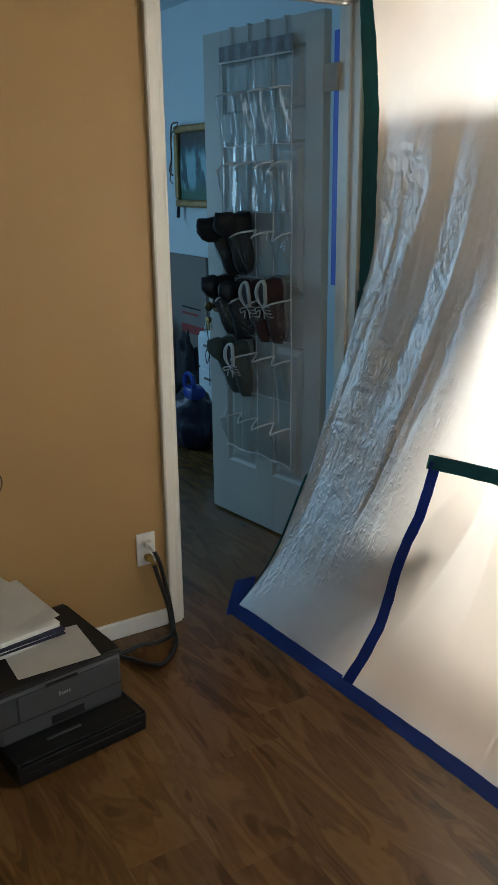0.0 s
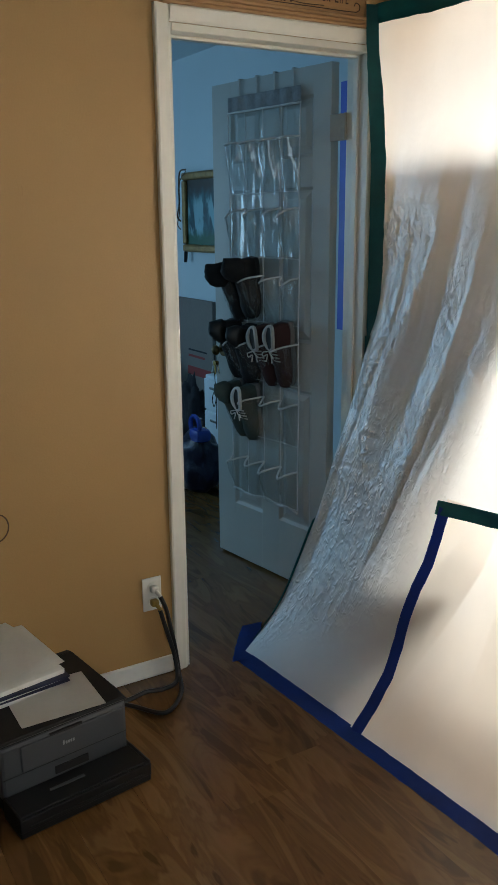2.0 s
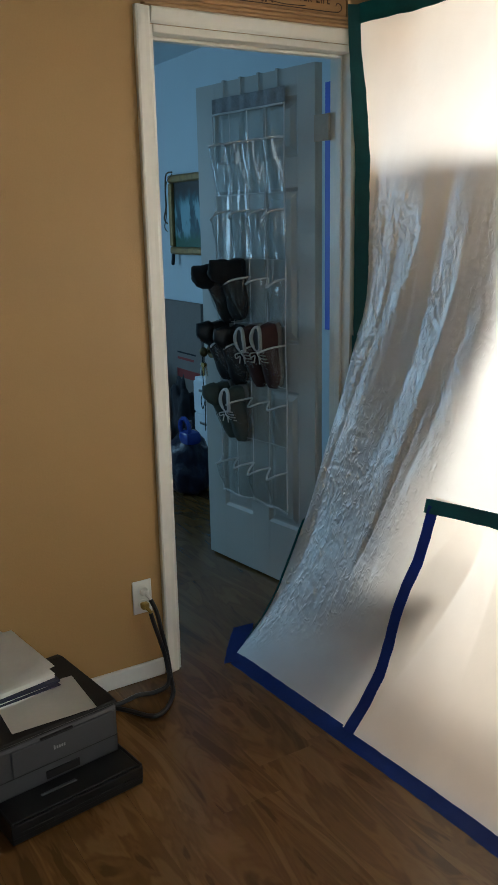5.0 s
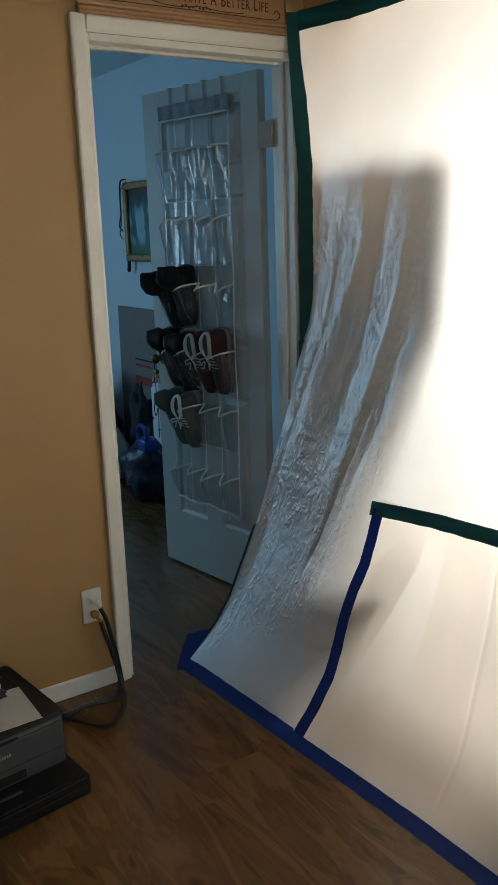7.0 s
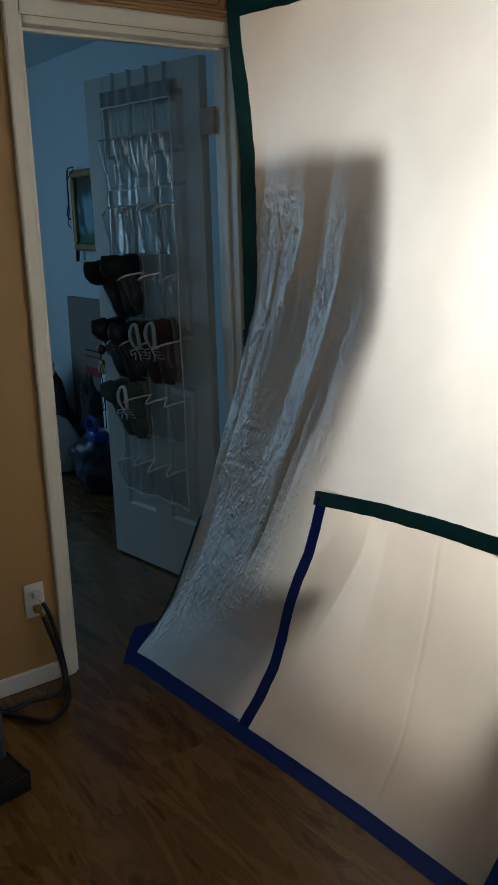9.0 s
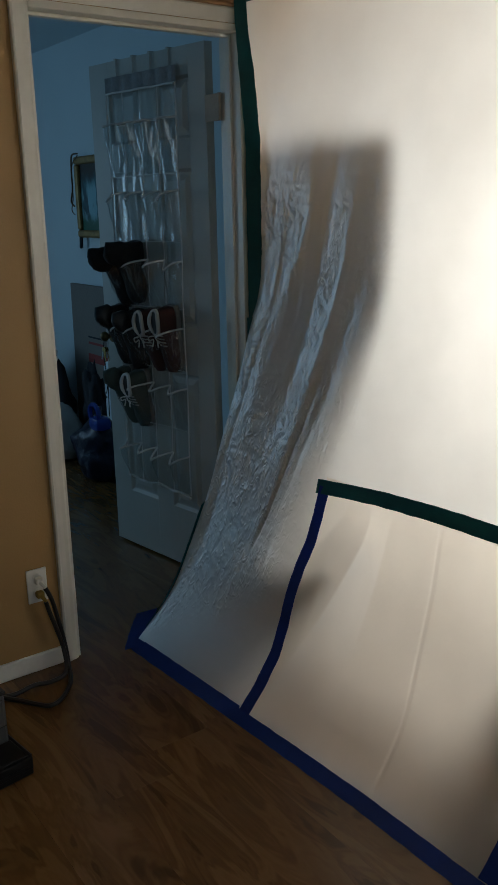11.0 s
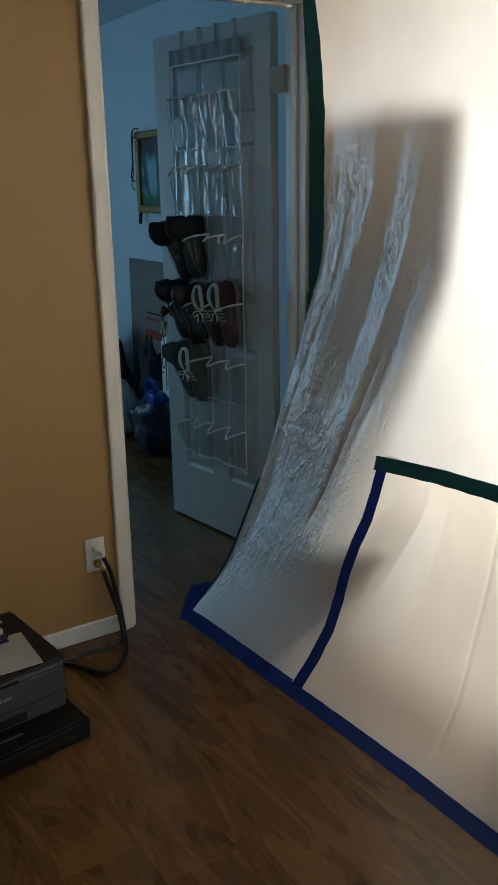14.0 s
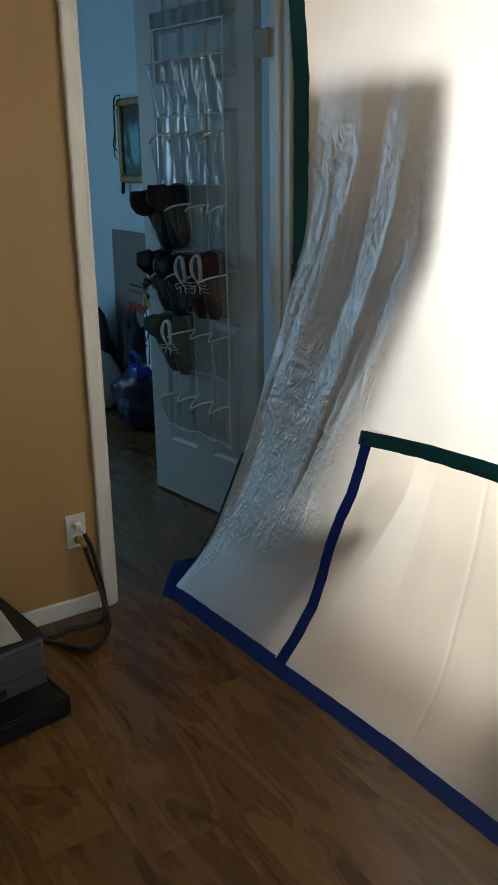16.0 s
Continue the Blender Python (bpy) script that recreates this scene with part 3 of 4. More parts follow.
# lower flap: a second, smoother layer with one pushed-in peak
def flap_shape(y, z):
    d, c = sheet_shape(y, z)
    h = z - 0.585
    yc = 1.30 - 0.30 * min(h, 0)
    w = 0.09 + (0.42 if y > yc else 0.30) * max(-h, 0)
    peak = 0.032 * max(0, 1 - abs(y - yc) / w) * smooth(0.085, -0.10, h) * smooth(-0.58, -0.2, h)
    peak += 0.0015 * math.exp(-((y - 1.30 - 0.5 * h) / 0.018) ** 2) * smooth(0.0, -0.05, h) * smooth(-0.24, -0.1, h)
    peak -= 0.003 * math.exp(-((y - 0.955 - 0.128 * z) / 0.006) ** 2)
    sag = 0.005 * noise.noise(Vector((y * 5, z * 4, 3)))
    edge = smooth(0, 0.06, z) * smooth(0.68, 0.60, z) * smooth(1.51, 1.42, y)
    return d * smooth(1.45, 1.5, y) + edge * (peak - sag), 0.35


me = skin(0.58, 1.498, 0.0, 0.672, 230, 120, 0.007, flap_shape)
me.materials.append(FLAP)
tagged(new("plastic_flap", me), "second layer of white plastic taped over the lower sheet", "plastic sheet")


def strip(name, line, width, mat, label, wav=0.002, seed=0, ragged=0.0):
    """A tape ribbon along a line of (place, across) pairs, with slight waves in its edges."""
    pts = []
    for (p, a), (q, b) in zip(line, line[1:]):
        k = max(int((Vector(q) - Vector(p)).length / 0.015), 1)
        pts += [(Vector(p).lerp(Vector(q), i / k), Vector(a).lerp(Vector(b), i / k)) for i in range(k)]
    pts.append((Vector(line[-1][0]), Vector(line[-1][1])))
    bm = bmesh.new()
    prev = None
    for i, (p, a) in enumerate(pts):
        a = a.normalized() * width / 2
        n1, n2 = [1 + 0.08 * noise.noise(Vector((i * 0.35, k + seed, 0))) + ragged * noise.noise(Vector((i * 1.7, k + seed, 4))) for k in (0, 5)]
        lift = Vector((-1, -0.3, 0.3)) * wav * noise.noise(Vector((i * 0.4, seed, 9)))
        row = [bm.verts.new(p - a * n1 + lift), bm.verts.new(p + lift * 1.5), bm.verts.new(p + a * n2 + lift)]
        if prev:
            for k in (0, 1):
                bm.faces.new((prev[k], prev[k + 1], row[k + 1], row[k]))
        prev = row
    bmesh.ops.solidify(bm, geom=bm.faces[:], thickness=0.0006)
    return tagged(link(name, bm, mat, True), label, "tape")


def on_sheet(y, z, lift=0.006):
    """A place just in front of both film layers."""
    near = min(min(sheet_shape(y + e, z)[0], flap_shape(min(y + e, 1.498), z)[0] - 0.007) for e in (-0.022, -0.01, 0, 0.01, 0.022))
    return (sheet_x(y, z) + near - lift, y, z)


floor_line = [((float(np.interp(y, FY, FX)) - 0.020, y, 0.0045), (1, 0.05, 0.10)) for y in (2.03, 1.9, 1.75, 1.49, 1.22, 0.98, 0.6, 0.3, -0.2, -0.85)]
strip("floor_tape", floor_line, 0.072, BLUE_TAPE, "blue masking tape holding the plastic to the plank floor", seed=1)
strip("corner_tape", [((1.312, 2.022, 0.0052), (1, -0.15, 0)), ((1.36, 2.09, 0.0045), (1, -0.3, 0)), ((1.478, 2.245, 0.0035), (1, -0.1, 0))], 0.085, BLUE_TAPE, "short blue tape piece at the corner of the sheet", seed=3)
blue_side = [(1.494, 0.645), (1.494, 0.56), (1.496, 0.475), (1.508, 0.40), (1.510, 0.315), (1.497, 0.23), (1.484, 0.15), (1.474, 0.07), (1.470, 0.025), (1.468, 0.004)]
strip("flap_side_tape", [(on_sheet(y, z), (-0.1, 1, 0.15)) for y, z in blue_side], 0.040, BLUE_TAPE, "blue masking tape down the side of the flap", seed=5)
strip("flap_side_tape", [(on_sheet(0.585, z), (-0.1, 1, 0)) for z in (0.67, 0.5, 0.3, 0.12, 0.01)], 0.05, BLUE_TAPE, "blue masking tape down the side of the flap", seed=6)
green_top = [(1.527, 0.642), (1.4, 0.655), (1.265, 0.667), (1.06, 0.677), (0.88, 0.68), (0.7, 0.682), (0.56, 0.68)]
strip("flap_top_tape", [(on_sheet(y, z, 0.007), (0.3, 0.05, 1)) for y, z in green_top], 0.044, GREEN_TAPE, "green masking tape along the top of the flap", seed=7)
strip("header_tape", [((sheet_x(y, 2.12) - 0.005, y, 2.145), (0, 0, 1)) for y in (2.07, 2.0, 1.95, 1.9, 1.85, 1.8, 1.6, 1.1, 0.5, -0.1, -0.9)], 0.06, GREEN_TAPE, "green masking tape along the top of the sheet", seed=8)
strip("corner_seam_tape", [((1.846, 2.063, 2.172), (1, -0.35, 0)), ((1.848, 2.063, 2.1), (1, -0.35, 0)), ((1.862, 2.066, 1.95), (1, -0.5, 0))] + [((1.886, 2.066, z), (1, -0.8, 0)) for z in (1.7, 1.4, 1.05, 0.88)], 0.05, GREEN_TAPE, "green masking tape sealing the sheet to the door casing", seed=9)
strip("corner_seam_tape", [((1.872, 2.070, z), (1, -0.35, 0)) for z in (1.1, 0.95, 0.8, 0.7)], 0.036, GREEN_TAPE, "green masking tape sealing the sheet to the door casing", seed=10)
strip("sheet_edge_tape", [((sheet_x(2.07, z) - 0.004, 2.078, z), (1, 0.1, 0.6)) for z in (0.45, 0.36, 0.28, 0.2, 0.12, 0.04)], 0.022, GREEN_TAPE, "torn green tape along the loose edge of the sheet", seed=11, ragged=0.5)

# ---- work area behind the sheet ----
lamp = holder("work_lamp", "yellow work lamp on a thin stand, switched on", "lamp")
lx, ly, lz = LAMP
bm = rod_into(bmesh.new(), (lx + 0.12, ly, 0.55), (lx + 0.12, ly, lz + 0.05), 0.012)
part("pole", bm, LAMP_YELLOW, lamp)
for k in range(3):
    a = 2 * math.pi * k / 3
    part("leg", rod_into(bmesh.new(), (lx + 0.12, ly, 0.6), (lx + 0.12 + 0.35 * math.cos(a), ly + 0.35 * math.sin(a), 0.008), 0.009), LAMP_YELLOW, lamp)
part("housing", box((lx + 0.085, ly - 0.09, lz - 0.07), (lx + 0.15, ly + 0.09, lz + 0.07), 0.01), LAMP_YELLOW, lamp)
bm = bmesh.new()
bmesh.ops.create_uvsphere(bm, u_segments=16, v_segments=10, radius=0.03, matrix=Matrix.Translation((lx + 0.05, ly, lz)))
part("bulb", bm, glowing("warm_bulb", (1, 0.83, 0.62), 30), lamp, smooth=True)
# Unseen blocker, placed and sized so its shadow edge falls on the sheet.
for y0, y1, h, x in ((1.297, 2.07, 1.569, 2.07),):
    b = holder("leaning_board", "tall grey board, unseen, added to cast the shadow on the plastic sheet", "board")
    part("board", box((x, y0, 0), (x + 0.03, y1, h), 0.004), CARD, b)
    part("edge_strip", box((x - 0.003, y0, h + 0.0005), (x + 0.033, y1, h + 0.012), 0.003), CARD, b)

# Two more unseen blockers, added to shape the shade on the lower film.
for x0, x1, y0, y1, h in ((1.86, 2.25, 0.05, 0.70, 0.45), (1.80, 2.05, 1.32, 2.04, 0.44)):
    tote = holder("storage_tote", "grey lidded tote, unseen, added to shade the lower plastic from behind", "storage box", group="totes behind the sheet")
    part("body", box((x0, y0, 0.004), (x1, y1, h), 0.02), CARD, tote)
    part("lid", box((x0 - 0.01, y0 - 0.01, h + 0.0005), (x1 + 0.01, y1 + 0.01, h + 0.03), 0.012), CARD, tote)


# ---- office: printer, papers, outlet, cords, plaque ----
def turned(x, y, z, yaw):
    return pose(x, y, z, 0, 0, yaw)


# printer: local origin at its front right bottom corner, x towards its left, y to its back
PR = turned(0.738, 1.690, 0, 8)
printer = holder("printer", "grey and black laser printer on the floor with papers on top", "printer", PR)
PWD, PDP = 0.372, 0.36
part("base_tray", box((-PWD + 0.004, 0.02, 0.004), (-0.002, PDP - 0.02, 0.050), 0.004), PRINTER_BLACK, printer)
bm = box((-PWD, 0.004, 0.042), (0, PDP, 0.199), 0.010)
part("body", bm, PRINTER_GREY, printer)
part("front_cover", box((-PWD + 0.055, -0.003, 0.112), (-0.012, 0.010, 0.187), 0.003), PRINTER_GREY, printer)
part("seam", box((-PWD + 0.004, 0.0025, 0.1065), (-0.004, 0.008, 0.1085)), SLOT, printer)
part("latch", box((-0.235, -0.004, 0.187), (-0.14, 0.0045, 0.193), 0.001), PRINTER_BLACK, printer)
part("recess", box((-0.225, 0.001, 0.064), (-0.125, 0.02, 0.088), 0.002), PRINTER_BLACK, printer)
bm = bmesh.new()
for x0 in (-0.200, -0.192, -0.185, -0.178, -0.171):
    box_into(bm, (x0, -0.0042, 0.148), (x0 + 0.0045, -0.0025, 0.156 if x0 > -0.198 else 0.160))
part("logo", bm, LOGO, printer)
# black lid with a dished output area
bm = bmesh.new()
prof = [(0.006, 0.1995), (0.002, 0.204), (0.008, 0.211), (0.05, 0.213), (PDP - 0.03, 0.216), (PDP, 0.209), (PDP, 0.1995)]
a = [bm.verts.new((-PWD - 0.002, y, z)) for y, z in prof]
b = [bm.verts.new((0.002, y, z)) for y, z in prof]
for i in range(len(prof)):
    j = (i + 1) % len(prof)
    bm.faces.new((a[i], a[j], b[j], b[i]))
bm.faces.new(a), bm.faces.new(b)
bmesh.ops.bevel(bm, geom=bm.edges[:], offset=0.003, segments=2, affect="EDGES")
part("lid", bm, PRINTER_BLACK, printer)
bm = box((-PWD - 0.004, -0.108, 0.004), (0.006, 0.0, 0.026), 0.004)
tray = part("front_tray", bm, SMOKE, printer)
part("tray_front", box((-PWD - 0.004, -0.1085, 0.02), (0.0065, -0.100, 0.058), 0.003), SMOKE, tray)
part("tray_side", box((-0.002, -0.1075, 0.02), (0.0065, 0.10, 0.066), 0.004), SMOKE, tray)
part("tray_side", box((-PWD - 0.0045, -0.1075, 0.02), (-PWD + 0.004, 0.0, 0.066), 0.004), SMOKE, tray)
part("tray_foot", box((0.0005, 0.0005, 0.004), (0.006, 0.10, 0.03), 0.003), SMOKE, tray)
part("tray_lip", box((-PWD + 0.02, -0.112, 0.030), (-0.01, -0.109, 0.036), 0.001), PRINTER_BLACK, tray)
part("tray_cover", box((-PWD, -0.0995, 0.0560), (-0.0025, -0.001, 0.0625), 0.003), SMOKE, tray, "smoked plastic tray cover")
part("tray_handle", box((-0.265, -0.052, 0.0626), (-0.165, -0.042, 0.0655), 0.001), PRINTER_GREY, tray)
bm = bmesh.new()
for y0, y1, z0, z1 in ((-0.097, -0.093, 0.014, 0.058), (0.050, 0.054, 0.014, 0.058), (-0.0925, 0.0495, 0.014, 0.017), (-0.0925, 0.0495, 0.055, 0.058)):
    box_into(bm, (0.0066, y0, z0), (0.008, y1, z1), 0.0005)
part("tray_window", bm, PRINTER_GREY, tray)


def paper(name, w, d, m, label, mat=PAPER, curl=0.0, seed=0, parent=None, thick=0.0012):
    bm = bmesh.new()
    n = 10
    grid = [[bm.verts.new((w * i / n, d * j / n, curl * (i / n) ** 2 * (1 - 0.4 * j / n) + 0.002 * noise.noise(Vector((i * 0.4, j * 0.4, seed))))) for i in range(n + 1)] for j in range(n + 1)]
    for j in range(n):
        for i in range(n):
            bm.faces.new((grid[j][i], grid[j][i + 1], grid[j + 1][i + 1], grid[j + 1][i]))
    bmesh.ops.solidify(bm, geom=bm.faces[:], thickness=-thick)
    ob = link(name, bm, mat, True, 30)
    ob.matrix_world = m
    return ob if parent else tagged(ob, label, "paper")


paper("paper_sheet", 0.235, 0.20, PR @ turned(-0.295, 0.035, 0.2165, -8), "white printed sheet lying on the printer lid", seed=1)
rng = random.Random(2)
z = 0.218
for i, (w, d, yaw, mat, h, nm, lab) in enumerate((
        (0.28, 0.215, 4, PAPER, 0.012, "paper_stack", "stack of loose white papers on the printer"),
        (0.29, 0.22, 2, NAVY, 0.003, "folder", "thin navy folder between papers"),
        (0.285, 0.215, 5, PAPER, 0.004, "paper_stack", "thin stack of white papers"),
        (0.29, 0.22, 3, NAVY, 0.010, "folder", "dark navy folder between papers"),
        (0.285, 0.22, 6, PAPER, 0.014, "paper_stack", "stack of loose white papers on the printer"))):
    ob = holder(nm, lab, "paper", PR @ turned(-0.378, 0.155, z, yaw) @ pose(0, 0, 0, 5, 2, 0))
    k = max(int(h / 0.0022), 1)
    for j in range(k):
        o = rng.uniform(-0.005, 0.005)
        part("sheet", box((o, o * 0.5, j * h / k), (w + o, d + rng.uniform(-0.003, 0.003), (j + 0.86) * h / k)), mat, ob)
    z += h + 0.0008
paper("paper_sheet", 0.215, 0.28, PR @ turned(-0.33, 0.165, z + 0.012, 10) @ pose(0, 0, 0, 6, 0, 0), "curled white top sheet of the pile", curl=0.032, seed=5)
paper("paper_sheet", 0.216, 0.279, PR @ turned(-0.31, 0.165, z + 0.004, 4) @ pose(0, 0, 0, 6, 0, 0), "white sheet under the top one", curl=0.010, seed=8)

# outlet on the door wall
outlet = holder("wall_outlet", "white duplex wall outlet with two plugs in it", "outlet")
part("cover_plate", box((0.970, NY - 0.006, 0.243), (1.038, NY - 0.0005, 0.360), 0.003), IVORY, outlet)
for zc in (0.326, 0.277):
    bm = rod_into(bmesh.new(), (1.004, NY - 0.0005, zc), (1.004, NY - 0.009, zc), 0.0165, 24)
    sock = part("socket", bm, IVORY, outlet)
    for dx in (-0.006, 0.006):
        part("slot", box((1.004 + dx - 0.001, NY - 0.0095, zc - 0.003), (1.004 + dx + 0.001, NY - 0.0088, zc + 0.005)), SLOT, sock)


def power_cord(points, plug_at, mat, seed):
    c = holder("power_cord", "black power cord plugged into the wall outlet", "cord", group="power cords")
    x, y, z = plug_at
    bm = box((x - 0.013, y - 0.026, z - 0.011), (x + 0.013, y, z + 0.011), 0.006)
    rod_into(bm, (x + 0.002, y - 0.022, z - 0.004), (x + 0.010, y - 0.042, z - 0.018), 0.0075, 10, 0.005)
    part("plug", bm, mat, c)
    part("cable", tube(points, 0.0074), CORD, c, smooth=True)


power_cord([(1.014, 2.052, 0.306), (1.030, 2.046, 0.262), (1.046, 2.050, 0.19), (1.060, 2.045, 0.10), (1.058, 2.02, 0.03), (1.02, 1.93, 0.011), (0.93, 1.855, 0.011), (0.86, 1.935, 0.012), (0.80, 2.00, 0.02), (0.74, 2.04, 0.05)], (1.004, NY - 0.0095, 0.326), IVORY, 1)
power_cord([(1.012, 2.052, 0.258), (1.022, 2.045, 0.21), (1.038, 2.043, 0.15), (1.052, 2.035, 0.08), (1.040, 2.00, 0.018), (0.985, 1.985, 0.0105), (0.92, 1.98, 0.022), (0.85, 1.985, 0.011), (0.78, 2.02, 0.015), (0.735, 2.05, 0.03)], (1.004, NY - 0.0095, 0.277), PLUG_YELLOW, 2)

# a wire loop on the wall
loop = [(0.507 + 0.040 * math.sin(a), 2.075 - 0.012 * math.cos(a), 0.635 + 0.048 * math.cos(a)) for a in [2 * math.pi * k / 12 for k in range(13)]]
ring = holder("wire_loop", "dark wire loop hanging on the tan wall", "loop")
part("loop", tube(loop, 0.0022), BROWN_WIRE, ring, smooth=True)
part("hook", rod_into(bmesh.new(), (0.507, 2.099, 0.688), (0.507, 2.06, 0.685), 0.003), STEEL, ring)
bm = bmesh.new()
bmesh.ops.create_uvsphere(bm, u_segments=10, v_segments=6, radius=0.011, matrix=Matrix.Translation((0.665, NY, 1.585)) @ Matrix.Diagonal((0.55, 0.2, 1.3, 1)))
structure("wall_patch", bm, TAN, "small filled bump in the tan wall paint", "wall patch")

# carved plaque over the door
plaque = holder("carved_plaque", "carved pine plaque with burnt lettering above the door", "sign")
part("panel", box((1.105, NY - 0.022, 2.136), (1.822, NY - 0.001, 2.275), 0.003), PINE, plaque)
for z0, z1, y in ((2.1015, 2.112, 0.030), (2.1125, 2.124, 0.026), (2.1245, 2.1355, 0.029)):
    part("moulding", box((1.100, NY - y, z0), (1.826, NY - 0.001, z1), 0.004), PINE, plaque)
for y0 in (1.1005, 1.8225):
    part("end_strip", box((y0, NY - 0.026, 2.136), (y0 + 0.004, NY - 0.001, 2.275), 0.001), PINE, plaque)
yy = NY - 0.0225
part("carved_line", tube([(1.150, yy, 2.175), (1.135, yy, 2.165), (1.138, yy, 2.152), (1.16, yy, 2.145), (1.3, yy, 2.144), (1.6, yy, 2.144), (1.76, yy, 2.144), (1.795, yy, 2.149), (1.80, yy, 2.165), (1.785, yy, 2.172), (1.778, yy, 2.162)], 0.0014, 6), BURNT, plaque)
part("carved_flourish", tube([(1.27, yy, 2.152), (1.31, yy, 2.162), (1.37, yy, 2.152), (1.43, yy, 2.150), (1.5, yy, 2.156), (1.58, yy, 2.150), (1.66, yy, 2.152)], 0.0014, 6), BURNT, plaque)
bm = bmesh.new()
for k in range(9):
    bmesh.ops.create_uvsphere(bm, u_segments=6, v_segments=4, radius=0.005, matrix=Matrix.Translation((1.44 + 0.012 * k, yy, 2.153 + 0.003 * math.sin(k * 2))) @ Matrix.Diagonal((1, 0.2, 0.7, 1)))
part("carved_leaves", bm, BURNT, plaque)


def lettering(text, x, z, height, parent, mat, yaw=0.0):
    cu = bpy.data.curves.new("lettering", "FONT")
    cu.body, cu.size, cu.extrude = text, height, 0.0006
    tmp = new("lettering", cu)
    me = bpy.data.meshes.new_from_object(tmp.evaluated_get(bpy.context.evaluated_depsgraph_get()))
    bpy.data.objects.remove(tmp)
    me.materials.append(mat)
    ob = new("lettering", me)
    ob.matrix_world = Matrix.Translation((x, NY - 0.0228, z)) @ Matrix.Rotation(radians(90), 4, "X") @ Matrix.Diagonal((0.66, 1, 1, 1))
    ob.parent = parent
    return ob


def small_caps(words, x, z, big, small):
    for w in words.split():
        for i, ch in enumerate(w):
            h = big if i == 0 else small
            ob = lettering(ch, x, z, h, plaque, BURNT)
            x += 0.66 * max(v.co.x for v in ob.data.vertices) + 0.0035
        x += 0.012


small_caps("YOU CAN HAVE A BETTER LIFE", 1.285, 2.165, 0.050, 0.040)

# ---- on the door leaf: clear pocket organizer, shoes, keys ----
organizer = holder("shoe_organizer", "clear vinyl over-door shoe organizer with white binding", "shoe organizer", LEAF)
U0, U1 = 0.208, 0.636
CW = (U1 - U0) / 4
TOPS = [1.80, 1.545, 1.285, 1.03, 0.79, 0.51]
BOTS = [1.605, 1.355, 1.10, 0.858, 0.613, 0.345]
bm = bmesh.new()
n, k = 16, 40
grid = [[bm.verts.new((U0 + (U1 - U0) * i / n, 0.012 + 0.004 * noise.noise(Vector((i * 0.5, j * 0.3, 1))), 0.342 + (1.93 - 0.342) * j / k)) for i in range(n + 1)] for j in range(k + 1)]
for j in range(k):
    for i in range(n):
        bm.faces.new((grid[j][i], grid[j][i + 1], grid[j + 1][i + 1], grid[j + 1][i]))
part("backing", bm, VINYL, organizer, smooth=True)
# gathered cloth band at the top
bm = bmesh.new()
rows = [[bm.verts.new((U0 - 0.004 + (U1 - U0 + 0.008) * i / 48, 0.016 + 0.003 * math.sin(i * 0.8) + 0.004 * noise.noise(Vector((i * 0.6, r, 2))), z)) for i in range(49)] for r, z in enumerate((1.915, 1.935, 1.955, 1.975))]
for q, w in zip(rows, rows[1:]):
    for i in range(48):
        bm.faces.new((q[i], q[i + 1], w[i + 1], w[i]))
part("top_band", bm, GREY_CLOTH, organizer, "grey gathered top band", smooth=True)
part("band_binding", tube([(U0 + (U1 - U0) * i / 8, 0.022 + 0.004 * math.sin(i * 2.1), 1.915) for i in range(9)], 0.004, 6), BINDING, organizer, smooth=True)
for i in range(4):
    u = U0 + CW * (i + 0.5)
    bm = box((u - 0.005, 0.004, 1.97), (u + 0.005, 0.0065, 2.0385))
    box_into(bm, (u - 0.005, -DT - 0.003, 2.0385), (u + 0.005, 0.0065, 2.041))
    part("hook", bm, DOOR, organizer)
for i in range(5):
    u = U0 + CW * i
    part("seam", tube([(u + 0.003 * math.sin(j * 1.7 + i), 0.018, 0.345 + (1.92 - 0.345) * j / 10) for j in range(11)], 0.0028 if i in (0, 4) else 0.0017, 6), BINDING, organizer, smooth=True)
part("hem", tube([(U0 + (U1 - U0) * i / 8, 0.02 + 0.006 * math.sin(i * 1.3), 0.345 - 0.012 * (i in (0,)) + 0.004 * math.sin(i * 2)) for i in range(9)], 0.005, 6), BINDING, organizer, smooth=True)
prng = random.Random(9)
